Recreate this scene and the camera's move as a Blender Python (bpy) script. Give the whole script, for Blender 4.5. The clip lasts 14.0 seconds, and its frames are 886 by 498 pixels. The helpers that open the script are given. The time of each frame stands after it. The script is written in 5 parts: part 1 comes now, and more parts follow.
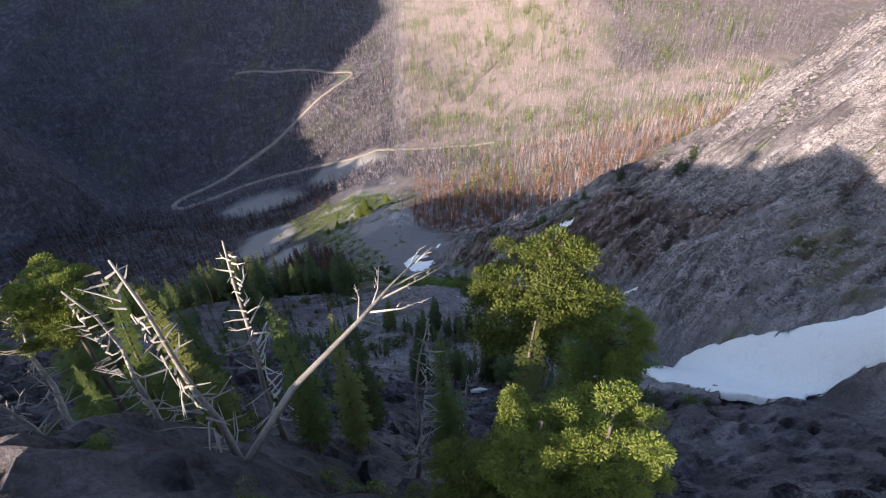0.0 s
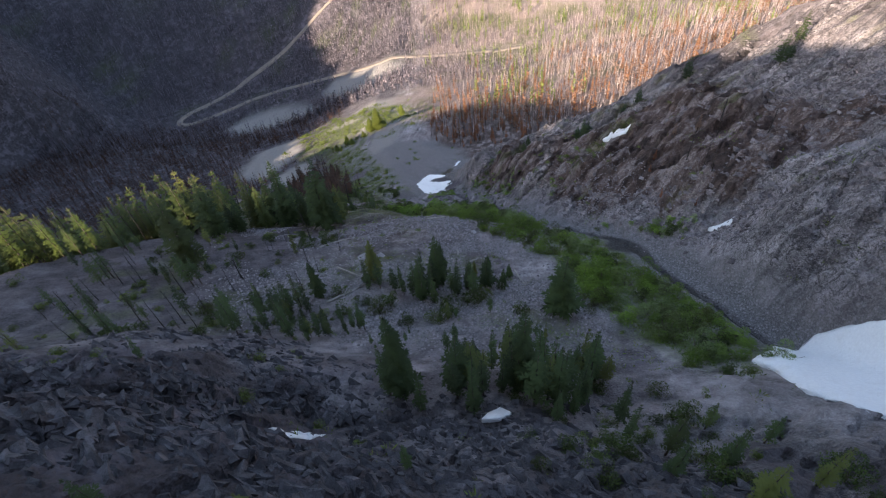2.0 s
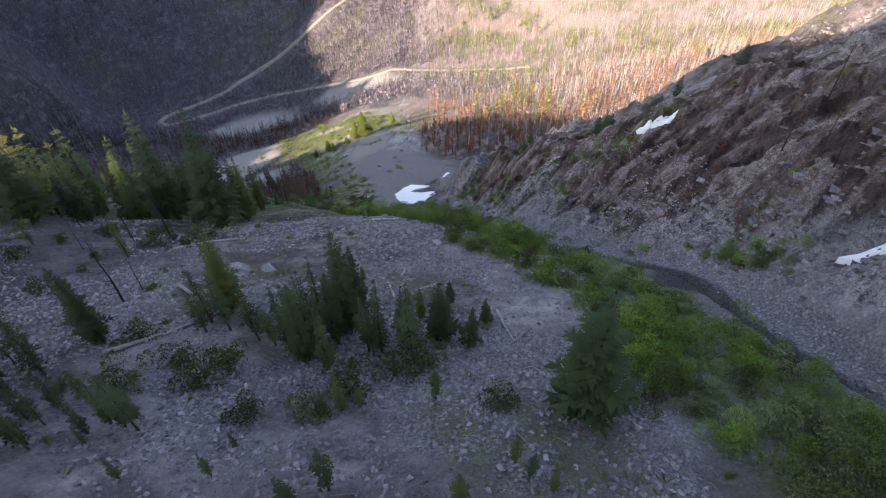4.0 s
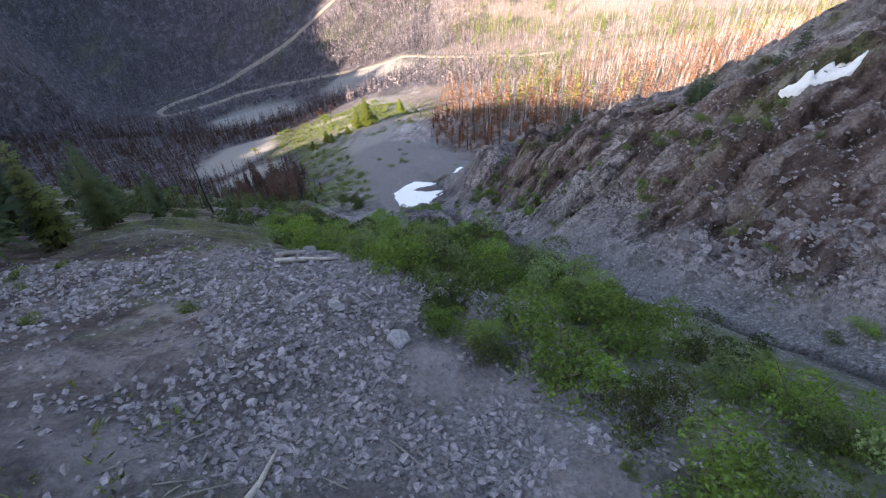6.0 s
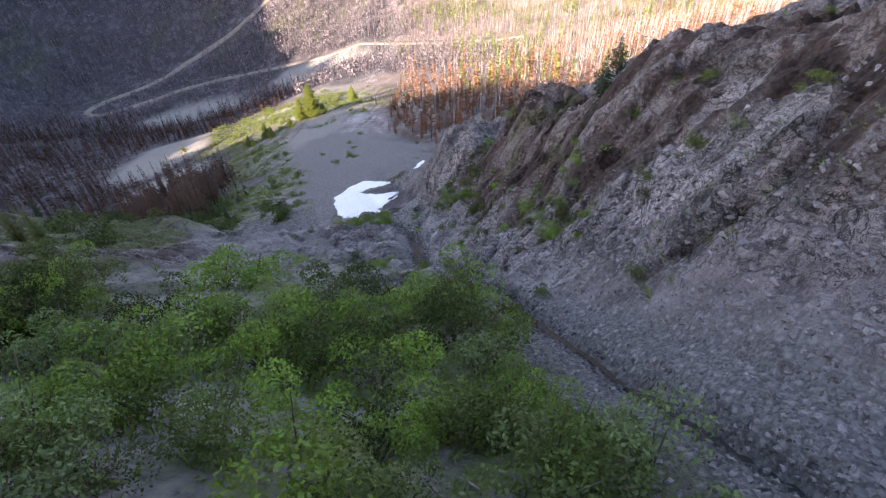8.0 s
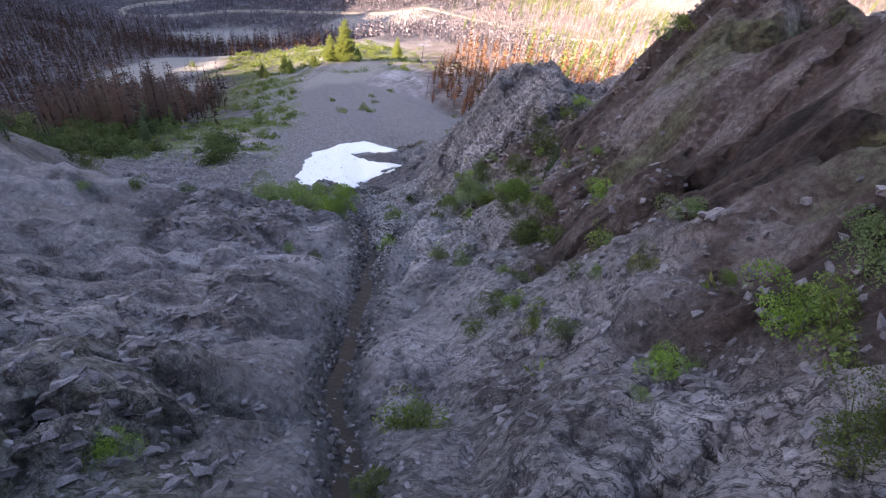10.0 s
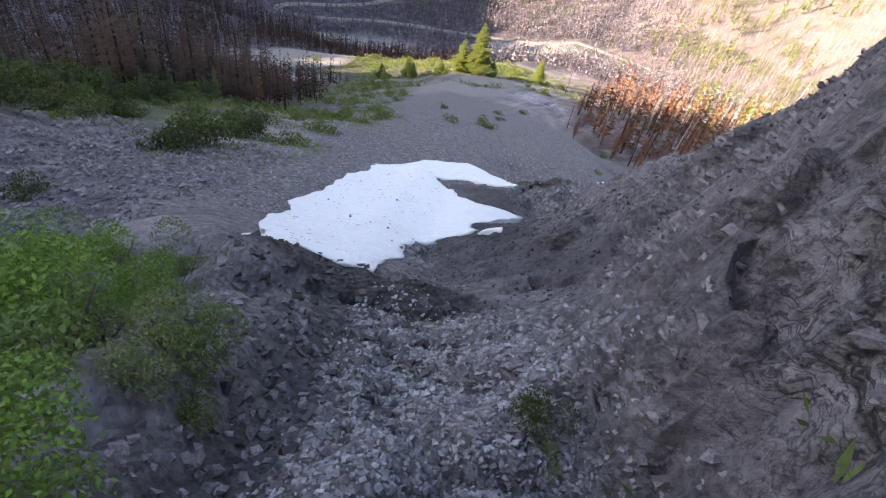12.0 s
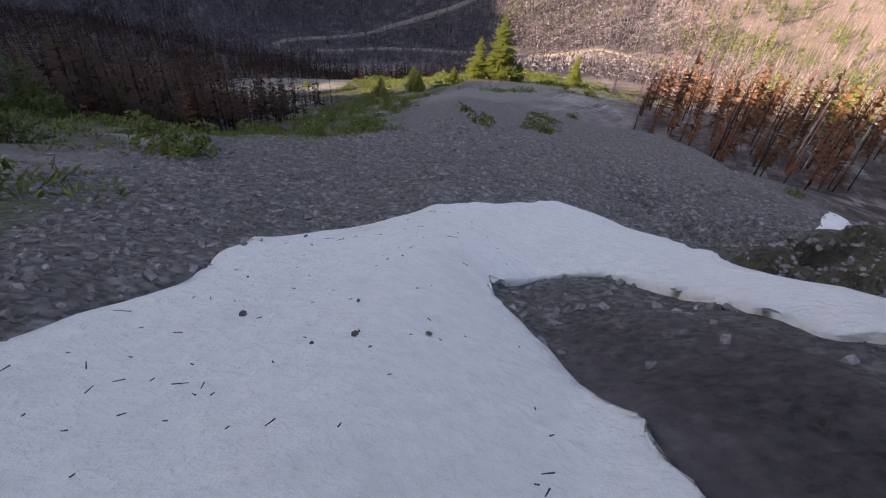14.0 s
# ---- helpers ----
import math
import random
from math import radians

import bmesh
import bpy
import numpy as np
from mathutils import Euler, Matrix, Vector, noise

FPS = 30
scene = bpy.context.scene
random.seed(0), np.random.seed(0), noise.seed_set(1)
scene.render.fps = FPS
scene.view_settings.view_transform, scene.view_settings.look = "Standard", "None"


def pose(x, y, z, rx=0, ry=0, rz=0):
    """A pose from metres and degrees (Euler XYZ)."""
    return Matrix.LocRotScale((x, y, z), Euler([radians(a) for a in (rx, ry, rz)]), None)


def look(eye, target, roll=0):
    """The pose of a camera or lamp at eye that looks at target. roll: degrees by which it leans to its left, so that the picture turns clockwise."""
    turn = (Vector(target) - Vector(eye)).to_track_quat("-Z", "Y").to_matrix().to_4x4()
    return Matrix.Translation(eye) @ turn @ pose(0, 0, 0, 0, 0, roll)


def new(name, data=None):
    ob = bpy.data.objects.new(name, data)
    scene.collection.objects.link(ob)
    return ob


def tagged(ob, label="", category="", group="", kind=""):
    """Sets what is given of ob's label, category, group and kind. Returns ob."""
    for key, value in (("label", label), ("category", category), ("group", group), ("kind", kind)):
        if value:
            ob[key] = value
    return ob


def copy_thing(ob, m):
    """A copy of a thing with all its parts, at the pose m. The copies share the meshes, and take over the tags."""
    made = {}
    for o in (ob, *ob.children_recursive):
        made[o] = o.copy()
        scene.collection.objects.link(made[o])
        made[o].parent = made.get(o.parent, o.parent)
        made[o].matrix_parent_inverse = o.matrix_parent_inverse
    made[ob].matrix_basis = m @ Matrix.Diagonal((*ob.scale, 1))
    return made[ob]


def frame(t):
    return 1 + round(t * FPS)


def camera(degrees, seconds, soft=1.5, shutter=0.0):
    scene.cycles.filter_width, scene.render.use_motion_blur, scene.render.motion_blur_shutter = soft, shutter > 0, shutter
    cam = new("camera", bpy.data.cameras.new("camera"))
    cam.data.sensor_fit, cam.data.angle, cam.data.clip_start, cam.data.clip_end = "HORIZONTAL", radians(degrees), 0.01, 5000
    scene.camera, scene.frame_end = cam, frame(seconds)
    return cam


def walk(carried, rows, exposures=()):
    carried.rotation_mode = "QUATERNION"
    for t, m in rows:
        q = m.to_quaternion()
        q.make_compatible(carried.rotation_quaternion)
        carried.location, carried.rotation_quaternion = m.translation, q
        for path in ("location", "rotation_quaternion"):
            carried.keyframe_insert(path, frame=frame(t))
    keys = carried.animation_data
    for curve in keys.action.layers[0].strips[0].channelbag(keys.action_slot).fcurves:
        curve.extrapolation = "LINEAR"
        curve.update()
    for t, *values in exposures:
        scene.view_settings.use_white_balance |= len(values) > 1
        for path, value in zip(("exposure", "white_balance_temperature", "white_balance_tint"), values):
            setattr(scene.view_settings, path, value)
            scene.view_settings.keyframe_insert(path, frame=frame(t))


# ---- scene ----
cam = camera(76, 14.0, soft=1.2)
PATH = [
    (0, 0.04, 2.64, 221.23, 50.25, 2.35, -1.32),
    (0.5, 0.52, 11.09, 215.59, 47.83, 3.75, -0.47),
    (1, 1.28, 19.14, 209.52, 45.61, 4.83, 0.96),
    (1.5, 1.94, 26.74, 202.51, 44.06, 4.73, 0.50),
    (2, 2.73, 33.70, 195.04, 42.17, 4.16, 0.51),
    (4.5, 6.92, 70.39, 155.01, 45.33, -0.57, 5.44),
    (5, 6.99, 79.27, 148.68, 44.56, -2.25, 8.33),
    (5.5, 6.78, 87.68, 142.29, 44.62, -0.67, 7.19),
    (6, 6.40, 96.43, 135.37, 44.70, 2.02, 4.51),
    (6.5, 5.88, 105.01, 128.43, 44.94, 3.18, 2.18),
    (7, 5.37, 113.86, 121.57, 44.90, 3.21, 0.99),
    (9.5, 5.18, 155.72, 86.16, 43.33, -4.25, 6.74),
    (10, 4.84, 163.58, 79.44, 43.12, -7.68, 12.46),
    (10.5, 4.29, 171.16, 73.21, 41.71, -12.88, 22.58),
    (11, 2.95, 178.94, 67.11, 41.62, -14.37, 27.86),
    (11.5, 0.81, 187.08, 60.92, 44.28, -12.74, 28.42),
    (12, -2.09, 195.00, 54.74, 44.42, -8.50, 28.25),
    (12.5, -5.23, 202.54, 48.54, 44.79, -4.21, 27.22),
    (13, -8.52, 210.03, 42.45, 45.21, -4.38, 26.58),
    (13.5, -11.83, 217.27, 36.66, 45.71, -4.60, 26.99),
    (14, -15.33, 224.83, 31.20, 47.48, -3.56, 26.87),
]
walk(cam, [(t, pose(x, y, z, rx, ry, rz)) for t, x, y, z, rx, ry, rz in PATH], [(0, 1.65, 7000, 12), (1, 1.85, 7300, 12), (2, 2.0, 7700, 12), (4.5, 2.35, 7800, 13), (7, 2.6, 7900, 14), (9.5, 2.78, 8000, 23), (10.2, 2.85, 7900, 22), (11, 2.9, 8000, 20), (12, 2.65, 8100, 17), (12.5, 2.5, 8300, 17), (13, 2.42, 8500, 17), (14, 1.72, 8700, 20)])

# ---- sky, sun ----
SUN_UP = 23.3
world = bpy.data.worlds.new("sky")
scene.world = world
world.use_nodes = True
wn = world.node_tree
sky = wn.nodes.new("ShaderNodeTexSky")
sky.sky_type = "NISHITA"
sky.sun_disc = False
sky.sun_elevation = radians(SUN_UP)
sky.sun_rotation = math.atan2(-0.66, -0.75)
sky.air_density, sky.dust_density, sky.ozone_density = 1.0, 1.0, 1.6
wn.nodes["Background"].inputs["Strength"].default_value = 0.13
wn.links.new(sky.outputs["Color"], wn.nodes["Background"].inputs["Color"])
lamp = bpy.data.lights.new("sun", "SUN")
lamp.energy, lamp.angle, lamp.color = 5.0, radians(0.8), (1.0, 0.88, 0.77)
sun = new("sun", lamp)
sun.matrix_basis = look((-660, -750, 430), (0, 0, 0))



# ---- the lie of the land ----
def knots(v, pairs, soft=5.0):
    """A soft line through (place, value) pairs."""
    px = [p for p, _ in pairs]
    pv = [q for _, q in pairs]
    return sum(np.interp(v + soft * k, px, pv) for k in (-1, -0.5, 0, 0.5, 1)) / 5


def step(a, b, v):
    s = np.clip((v - a) / (b - a), 0, 1)
    return s * s * (3 - 2 * s)


TABLE = np.random.RandomState(7).rand(256, 256)


def grain(x, y, size, seed=0):
    """Smooth value noise in -1..1 with cells of the given size in metres."""
    u, v = x / size + 17.3 * seed, y / size + 9.1 * seed
    i, j = np.floor(u).astype(int), np.floor(v).astype(int)
    a, b = u - i, v - j
    a, b = a * a * (3 - 2 * a), b * b * (3 - 2 * b)
    g = lambda p, q: TABLE[(p + 31 * seed) % 256, (q + 57 * seed) % 256]
    return 2 * ((g(i, j) * (1 - a) + g(i + 1, j) * a) * (1 - b) + (g(i, j + 1) * (1 - a) + g(i + 1, j + 1) * a) * b) - 1


def rough(x, y, size, octaves=4, seed=0):
    return sum(grain(x, y, size / 2.1**k, seed + k) / 1.9**k for k in range(octaves))


def crag(x, y, size, octaves=4, seed=0):
    """Ridged noise, 0..1 or so: sharp crests, as in broken rock."""
    return sum((1 - np.abs(grain(x, y, size / 2.1**k, seed + k))) / 2.0**k for k in range(octaves)) / 1.6


AXIS = [(-60, 72), (40, 50), (72, 43), (93, 35.5), (106, 32), (113.5, 30.2), (119, 27.8), (125, 23.5), (136, 14.5), (158, 8), (173, 1.5), (188, -2),
        (202, -7), (212, -12), (234, -20), (268, -33), (335, -62), (400, -80)]
FLOOR = [(-700, 60), (-400, 120), (-120, 185), (-60, 204), (-20, 202), (0, 197), (15, 186), (32, 168), (46, 156), (57, 144), (72, 130.5), (93, 120), (106, 113.5), (125, 99.5), (136, 91.5), (158, 77),
         (173, 62), (188, 53.5), (202, 43.5), (212, 35), (234, 21.5), (256, 11), (285, -4), (335, -28), (377, -44), (456, -76),
         (560, -116), (650, -122), (800, -98), (1000, -20), (1500, 260), (2600, 700)]


# rises and hollows: middle, half-widths and height
SWELLS = [(46, 100, 8, 11, -4.5), (47, 77, 6, 7, -4), (52, 120, 9, 9, 5), (-12, 55, 8, 6, -7), (-34, 69, 9, 8, 4), (1.3, 199.7, 3, 3.5, -3.8), (9, 184, 4, 4, -3), (11.5, 193, 3.5, 4, 2.2),
          (-1.5, 213, 2.5, 3, 2), (-6, 225, 4, 5.5, -3.6), (-5.6, 237, 3.2, 4.5, 2.5), (-8, 291, 14, 12, 3), (21, 150, 7, 7, 2.5), (16, 141, 4, 5, 2), (-24, 135, 10, 10, 3), (0, 107, 8, 6, -1.5), (-22, 202, 6, 5, -3), (-31, 202, 8, 7, -5), (11, 207, 4.5, 8, -2), (22, 176, 7, 8, 5), (-24, 194, 8, 6, -6)]


def axis(y):
    return knots(y, AXIS)


def lie(x, y):
    """Height of the land without its small relief."""
    off = x - axis(y)
    floor = knots(y, FLOOR, 4.0)
    s, r = np.maximum(-off, 0), np.maximum(off, 0)
    # the near side: a shelf that climbs to a wooded crest; further down a fan that falls away
    shelf = 0.07 * s + 9 * step(80, 45, y) * step(40, 75, s) - 0.55 * np.maximum(s - 88 - 32 * step(125, 85, y) - 8 * grain(x, y, 60, 3), 0)
    shelf = np.maximum(shelf, -70 - 0.0 * s - 3.0 * np.maximum(30 - y, 0))
    fan = -55 * (1 - np.exp(-s / 120)) * step(780, 620, y)
    terrace = -0.2 * s - 0.55 * np.maximum(s - 46 - 6 * grain(x, y, 30, 5), 0)
    fan = fan + np.maximum(terrace - fan, 0) * step(268, 238, y) * step(0, 8, s)
    down = step(186, 216, y)
    left = shelf * (1 - down) + fan * down
    # the far side: a rock flank that ends in a knob above the fan
    rise = np.interp(r, [0, 3, 25, 62, 150, 260, 500], [0, 0.4, 18.5, 39, 122, 165, 120])
    start = np.clip(222 - 0.45 * (r - 28), 165, 222)
    nose = 1 - step(0, 1, (y - start) / (24 + 0.4 * np.clip(r - 28, 0, 120)))
    plain = (0.1 * r + 0.12 * np.maximum(r - 120, 0)) * (0.3 + 0.7 * step(760, 450, y))
    right = rise * nose + plain * (1 - nose) * step(235, 265, y)
    knob = 7.2 * step(-1.6, 3.0, x + 1.2 * grain(x, y, 5, 61)) * step(12.5, 6.5, x) * np.exp(-((y - 210) / np.where(y > 210, 7.5, 11)) ** 2)
    cliff = 8 * step(112, 88, y) * step(1, 9, r) * step(60, 30, r)
    swell = 5 * np.exp(-((y - 166) / 24) ** 2) * step(4, 20, r) * step(70, 40, r)
    bank = 4.5 * np.exp(-((x + 3) / 17) ** 2 - ((y - 121) / 13) ** 2)
    perch = 8.5 * np.exp(-((x + 4) / 14) ** 2 - ((y - 7) / 10.5) ** 2)
    pit = -5 * np.exp(-((y - 295) / 35) ** 2) * step(22, 36, r) * step(140, 90, r)
    notch = -9 * np.exp(-((x - 94) / 24) ** 2 - ((y - 190) / 20) ** 2)
    hump = 7.5 * np.exp(-((x - 15) / 4.5) ** 2 - ((y - 196) / 8) ** 2)
    dip = -2.6 * step(0, 3.5, y - 189.5 - 0.3 * (x + 6)) * step(205, 199, y) * step(-2.5, -5.5, off) * step(-17, -12, off)
    z = floor + left + right + dip + hump + notch + pit + knob + cliff + swell + bank + perch
    for hx, hy, wx, wy, up in SWELLS:
        z = z + up * np.exp(-((x - hx) / wx) ** 2 - ((y - hy) / wy) ** 2)
    # the ridge behind, whose shadow lies over the slope
    along = x * 0.75 - y * 0.66
    back = x * 0.66 + y * 0.75
    crest = np.interp(along, [-2500, -760, -668, -642, -614, -560, -530, -470, -440, -394, -354, -320, -306, -266, -236, -218, -180, -146, -124, -95, -45, -16, 60, 300],
                      [330, 312, 290, 140, 95, 84, 72, 92, 98, 78, 70, 88, 102, 130, 152, 158, 172, 178, 183, 236, 246, 256, 265, 200])
    ridge = crest - 1.6 * np.abs(back + 120)
    return np.maximum(z, ridge)


def blocks(x, y, size, seed, turn=0.5, stretch=1.7, tilt=0.5):
    """Jointed rock: cells that each stand at a height and tilt of their own, parted by cracks; gives height (about -0.5..0.5), crack 0..1 and a tone 0..1 for each cell."""
    x, y = x + 0.16 * size * rough(x, y, 0.8 * size, 2, seed), y + 0.16 * size * rough(x, y, 0.8 * size, 2, seed + 3)
    c, s = math.cos(turn), math.sin(turn)
    u, v = (c * x + s * y) / (size * stretch), (c * y - s * x) / size
    i, j = np.floor(u).astype(int), np.floor(v).astype(int)
    first, second = np.full(u.shape, 9.0), np.full(u.shape, 9.0)
    h, t = np.zeros(u.shape), np.zeros(u.shape)
    for di in (-1, 0, 1):
        for dj in (-1, 0, 1):
            p, q = i + di + 41 * seed, j + dj + 17 * seed
            pick = lambda k: TABLE[(p * 7 + q * 3 + 29 * k) % 256, (q * 5 + p + 13 * k) % 256]
            du, dv = i + di + 0.1 + 0.8 * pick(1) - u, j + dj + 0.1 + 0.8 * pick(2) - v
            d = np.hypot(du, dv)
            near = d < first
            second = np.where(near, first, np.minimum(second, d))
            h = np.where(near, pick(3) - 0.5 - tilt * (2 * du * (pick(4) - 0.5) + 2 * dv * (pick(5) - 0.5)), h)
            t = np.where(near, pick(6), t)
            first = np.minimum(first, d)
    return h, np.exp(-(second - first) / 0.07), t


def ledges(x, y, size, slant, seed):
    """Stepped strata, 0..1: a gentle tread and a sharp drop, broken along their length."""
    w = (x * math.sin(slant) + y * math.cos(slant) + 0.35 * size * rough(x, y, 2.5 * size, 3, seed)) / size
    f = w - np.floor(w)
    return np.minimum(f / 0.78, (1 - f) / 0.22) * (0.55 + 0.45 * grain(x, y, 2 * size, seed + 5))


def ground(x, y):
    """Height of the land with its relief."""
    x, y = np.asarray(x, float), np.asarray(y, float)
    off = x - axis(y)
    near = step(330, 250, y) * step(-220, -120, x)
    flank = step(2, 12, off) * step(262, 236, y)
    shelf = step(-4, -14, off) * step(214, 190, y)
    rib = step(146, 166, y) * step(210, 196, y) * step(-1.5, -5, off)
    ribr = step(150, 164, y) * step(208, 196, y) * step(2, 4, off) * step(22, 12, off)
    crags = step(66, 52, y) * step(4, -6, off) + 0.9 * np.exp(-((x + 26) / 13) ** 2 - ((y - 56) / 13) ** 2)
    calm = 1 - step(203, 209, y) * step(11, 7, off)
    flank = flank * calm
    z = lie(x, y)
    z = z + flank * near * (2.4 * (crag(x + 0.5 * y, y, 15, 4, 2) - 0.75) + 1.0 * rough(x, y, 5, 3, 5) + 1.7 * (crag(x, y - 0.4 * x, 4.2, 4, 8) - 0.7)
                            + 1.5 * (ledges(x, y, 5.5, 0.7, 81) - 0.4) + 0.8 * (ledges(x, y, 2.2, 0.5, 83) - 0.4))
    z = z + shelf * near * 0.7 * rough(x, y, 11, 4, 11)
    z = z + rib * (1.5 * (ledges(x, y, 6, -0.6, 85) - 0.35) + 0.7 * (ledges(x, y, 2.1, -0.75, 87) - 0.4) + 1.0 * (crag(x, y, 3.4, 4, 14) - 0.7))
    z = z + ribr * (1.5 * (crag(x, y, 5, 4, 91) - 0.6) + 0.4 * (ledges(x, y, 2.4, 0.9, 93) - 0.4))
    z = z + crags * near * (3.6 * (crag(x - 0.4 * y, y, 9, 4, 14) - 0.75) + 0.8 * (ledges(x, y, 2.6, 0.4, 95) - 0.4))
    z = z + (0.14 * rough(x, y, 1.8, 3, 17) + 0.25 * rough(x, y, 9, 2, 21)) * near
    z = z + (1 - near) * (1.2 * rough(x, y, 40, 3, 23) + 10 * rough(x, y, 180, 3, 27) * step(560, 760, y))
    hard = np.clip(flank * near + 0.45 * rib + 0.9 * crags * near, 0, 1.2) * step(1.2, 3.5, np.abs(off))
    for size, high, seed in ((7.0, 2.0, 3), (2.9, 1.35, 5), (1.25, 0.65, 9)):
        h, gap, _ = blocks(x, y, size, seed)
        z = z + hard * (high * h - 0.4 * high * gap)
    h, gap, _ = blocks(x, y, 15.0, 12)
    z = z + flank * step(20, 40, off) * step(150, 120, off) * (3.2 * h - 1.2 * gap)
    h, gap, _ = blocks(x, y, 3.6, 15, 1.1, 1.5, 0.25)
    bulge = np.sqrt(np.clip(-0.07 * np.log(gap), 0, 0.45))
    bed = step(150, 158, y) * step(204, 198, y) * step(0.7, 2.2, np.abs(off)) * step(16, 9, np.abs(off)) * step(-0.6, 0.2, grain(x, y, 13, 44) + 0.3)
    z = z + bed * (1.9 * (bulge - 0.42) + 0.6 * h)
    wall = step(-2, 0.5, x) * step(12, 8, x) * step(196, 203, y) * step(226, 217, y)
    for size, high, seed in ((2.4, 1.7, 18), (0.95, 0.6, 21)):
        h, gap, _ = blocks(x, y, size, seed, 0.9, 2.0)
        z = z + wall * calm * (high * h - 0.45 * high * gap)
    h, gap, _ = blocks(x, y, 1.7, 25, 0.3, 1.6, 0.35)
    z = z + step(197, 202, y) * step(222, 212, y) * step(-7, -3, off) * step(11, 8, off) * (0.55 * h - 0.35 * gap)
    for bx, by, rx, ry, up in ((6.3, 168.5, 2.6, 2.6, 1.3), (9.6, 164.6, 2.4, 2.2, 1.2), (3.4, 174.4, 1.5, 1.8, 0.8), (-2.6, 169, 2.2, 2.6, 1.0), (-2.5, 176.5, 2.2, 3, 1.0), (-10.5, 203.6, 1.7, 1.3, 1.0), (-6.3, 205.4, 1.5, 1.2, 0.8)):
        z = z + up * np.maximum(1 - ((x - bx) / rx) ** 2 - ((y - by) / ry) ** 2 + 0.2 * grain(x, y, 1.4, 8), 0) ** 0.5
    trench = 0.9 * np.exp(-((off - 0.9 * grain(y, y * 0, 7, 4) - 0.4 * grain(y, y * 0, 2.2, 9)) / (0.8 + 0.4 * grain(y, y * 0, 4, 12))) ** 2) * step(66, 80, y) * step(206, 199, y)
    return z - trench



# ---- where brush grows ----
BAND_L = [(60, -17), (104, -18), (110, -24), (124, -27), (130, -31), (150, -31), (166, -24)]
BAND_R = [(60, -5), (100, -4), (109, -8), (124, -11), (134, -5), (166, -3)]


def band(x, y):
    """The strip of alder brush along the gully, 0..1."""
    o = x - axis(y) + 1.5 * grain(x, y, 7, 18)
    return step(-1.5, 1.5, o - knots(y, BAND_L, 2)) * step(1.5, -1.5, o - knots(y, BAND_R, 2)) * step(66, 76, y) * step(158, 147, y)


def brush(x, y):
    """Low dark green growth on the shelf below the conifers."""
    o = x - axis(y)
    return step(127, 135, y - 0.2 * (o + 30)) * step(206, 196, y) * step(-24, -30, o) * step(-95, -70, o) * step(-0.45, 0.2, rough(x, y, 12, 3, 49) + 0.1)


def terrace_green(x, y):
    """Bushes on the bank beside the gravel fan."""
    o = x - axis(y)
    return step(-14, -19, o + 3 * grain(x, y, 8, 12)) * step(-62, -50, o) * step(198, 204, y + 0.25 * (o + 20)) * step(250, 236, y) * step(-0.35, 0.15, rough(x, y, 9, 3, 47))


# ---- materials ----
def node(tree, kind, **inputs):
    n = tree.nodes.new(kind)
    for k, v in inputs.items():
        n.inputs[k.replace("_", " ")].default_value = v
    return n


def fresh(name):
    m = bpy.data.materials.new(name)
    m.use_nodes = True
    t = m.node_tree
    return m, t, t.nodes["Principled BSDF"]


def noise_of(t, scale, detail=6.0, roughness=0.6, coords="Object"):
    c = t.nodes.new("ShaderNodeTexCoord")
    n = node(t, "ShaderNodeTexNoise", Scale=scale, Detail=detail, Roughness=roughness)
    t.links.new(c.outputs[coords], n.inputs["Vector"])
    return n.outputs["Fac"]


def blend(t, fac, a, b, mode="MIX"):
    n = t.nodes.new("ShaderNodeMix")
    n.data_type, n.blend_type = "RGBA", mode
    for socket, v in ((n.inputs["Factor"], fac), (n.inputs["A"], a), (n.inputs["B"], b)):
        if hasattr(v, "links"):
            t.links.new(v, socket)
        elif isinstance(v, tuple):
            socket.default_value = (*v, 1)
        else:
            socket.default_value = v
    return n.outputs["Result"]


def ramp(t, fac, lo, hi):
    n = node(t, "ShaderNodeMapRange")
    n.inputs["From Min"].default_value, n.inputs["From Max"].default_value = lo, hi
    t.links.new(fac, n.inputs["Value"])
    return n.outputs["Result"]


def maths(t, op, a, b=0.5):
    n = t.nodes.new("ShaderNodeMath")
    n.operation = op
    for socket, v in zip(n.inputs, (a, b)):
        if hasattr(v, "links"):
            t.links.new(v, socket)
        else:
            socket.default_value = v
    return n.outputs[0]


def bumped(t, bsdf, height, distance, strength=1.0):
    n = node(t, "ShaderNodeBump", Strength=strength, Distance=distance)
    t.links.new(height, n.inputs["Height"])
    t.links.new(n.outputs["Normal"], bsdf.inputs["Normal"])


def piece_random(t, island):
    if island:
        return t.nodes.new("ShaderNodeNewGeometry").outputs["Random Per Island"]
    return t.nodes.new("ShaderNodeObjectInfo").outputs["Random"]


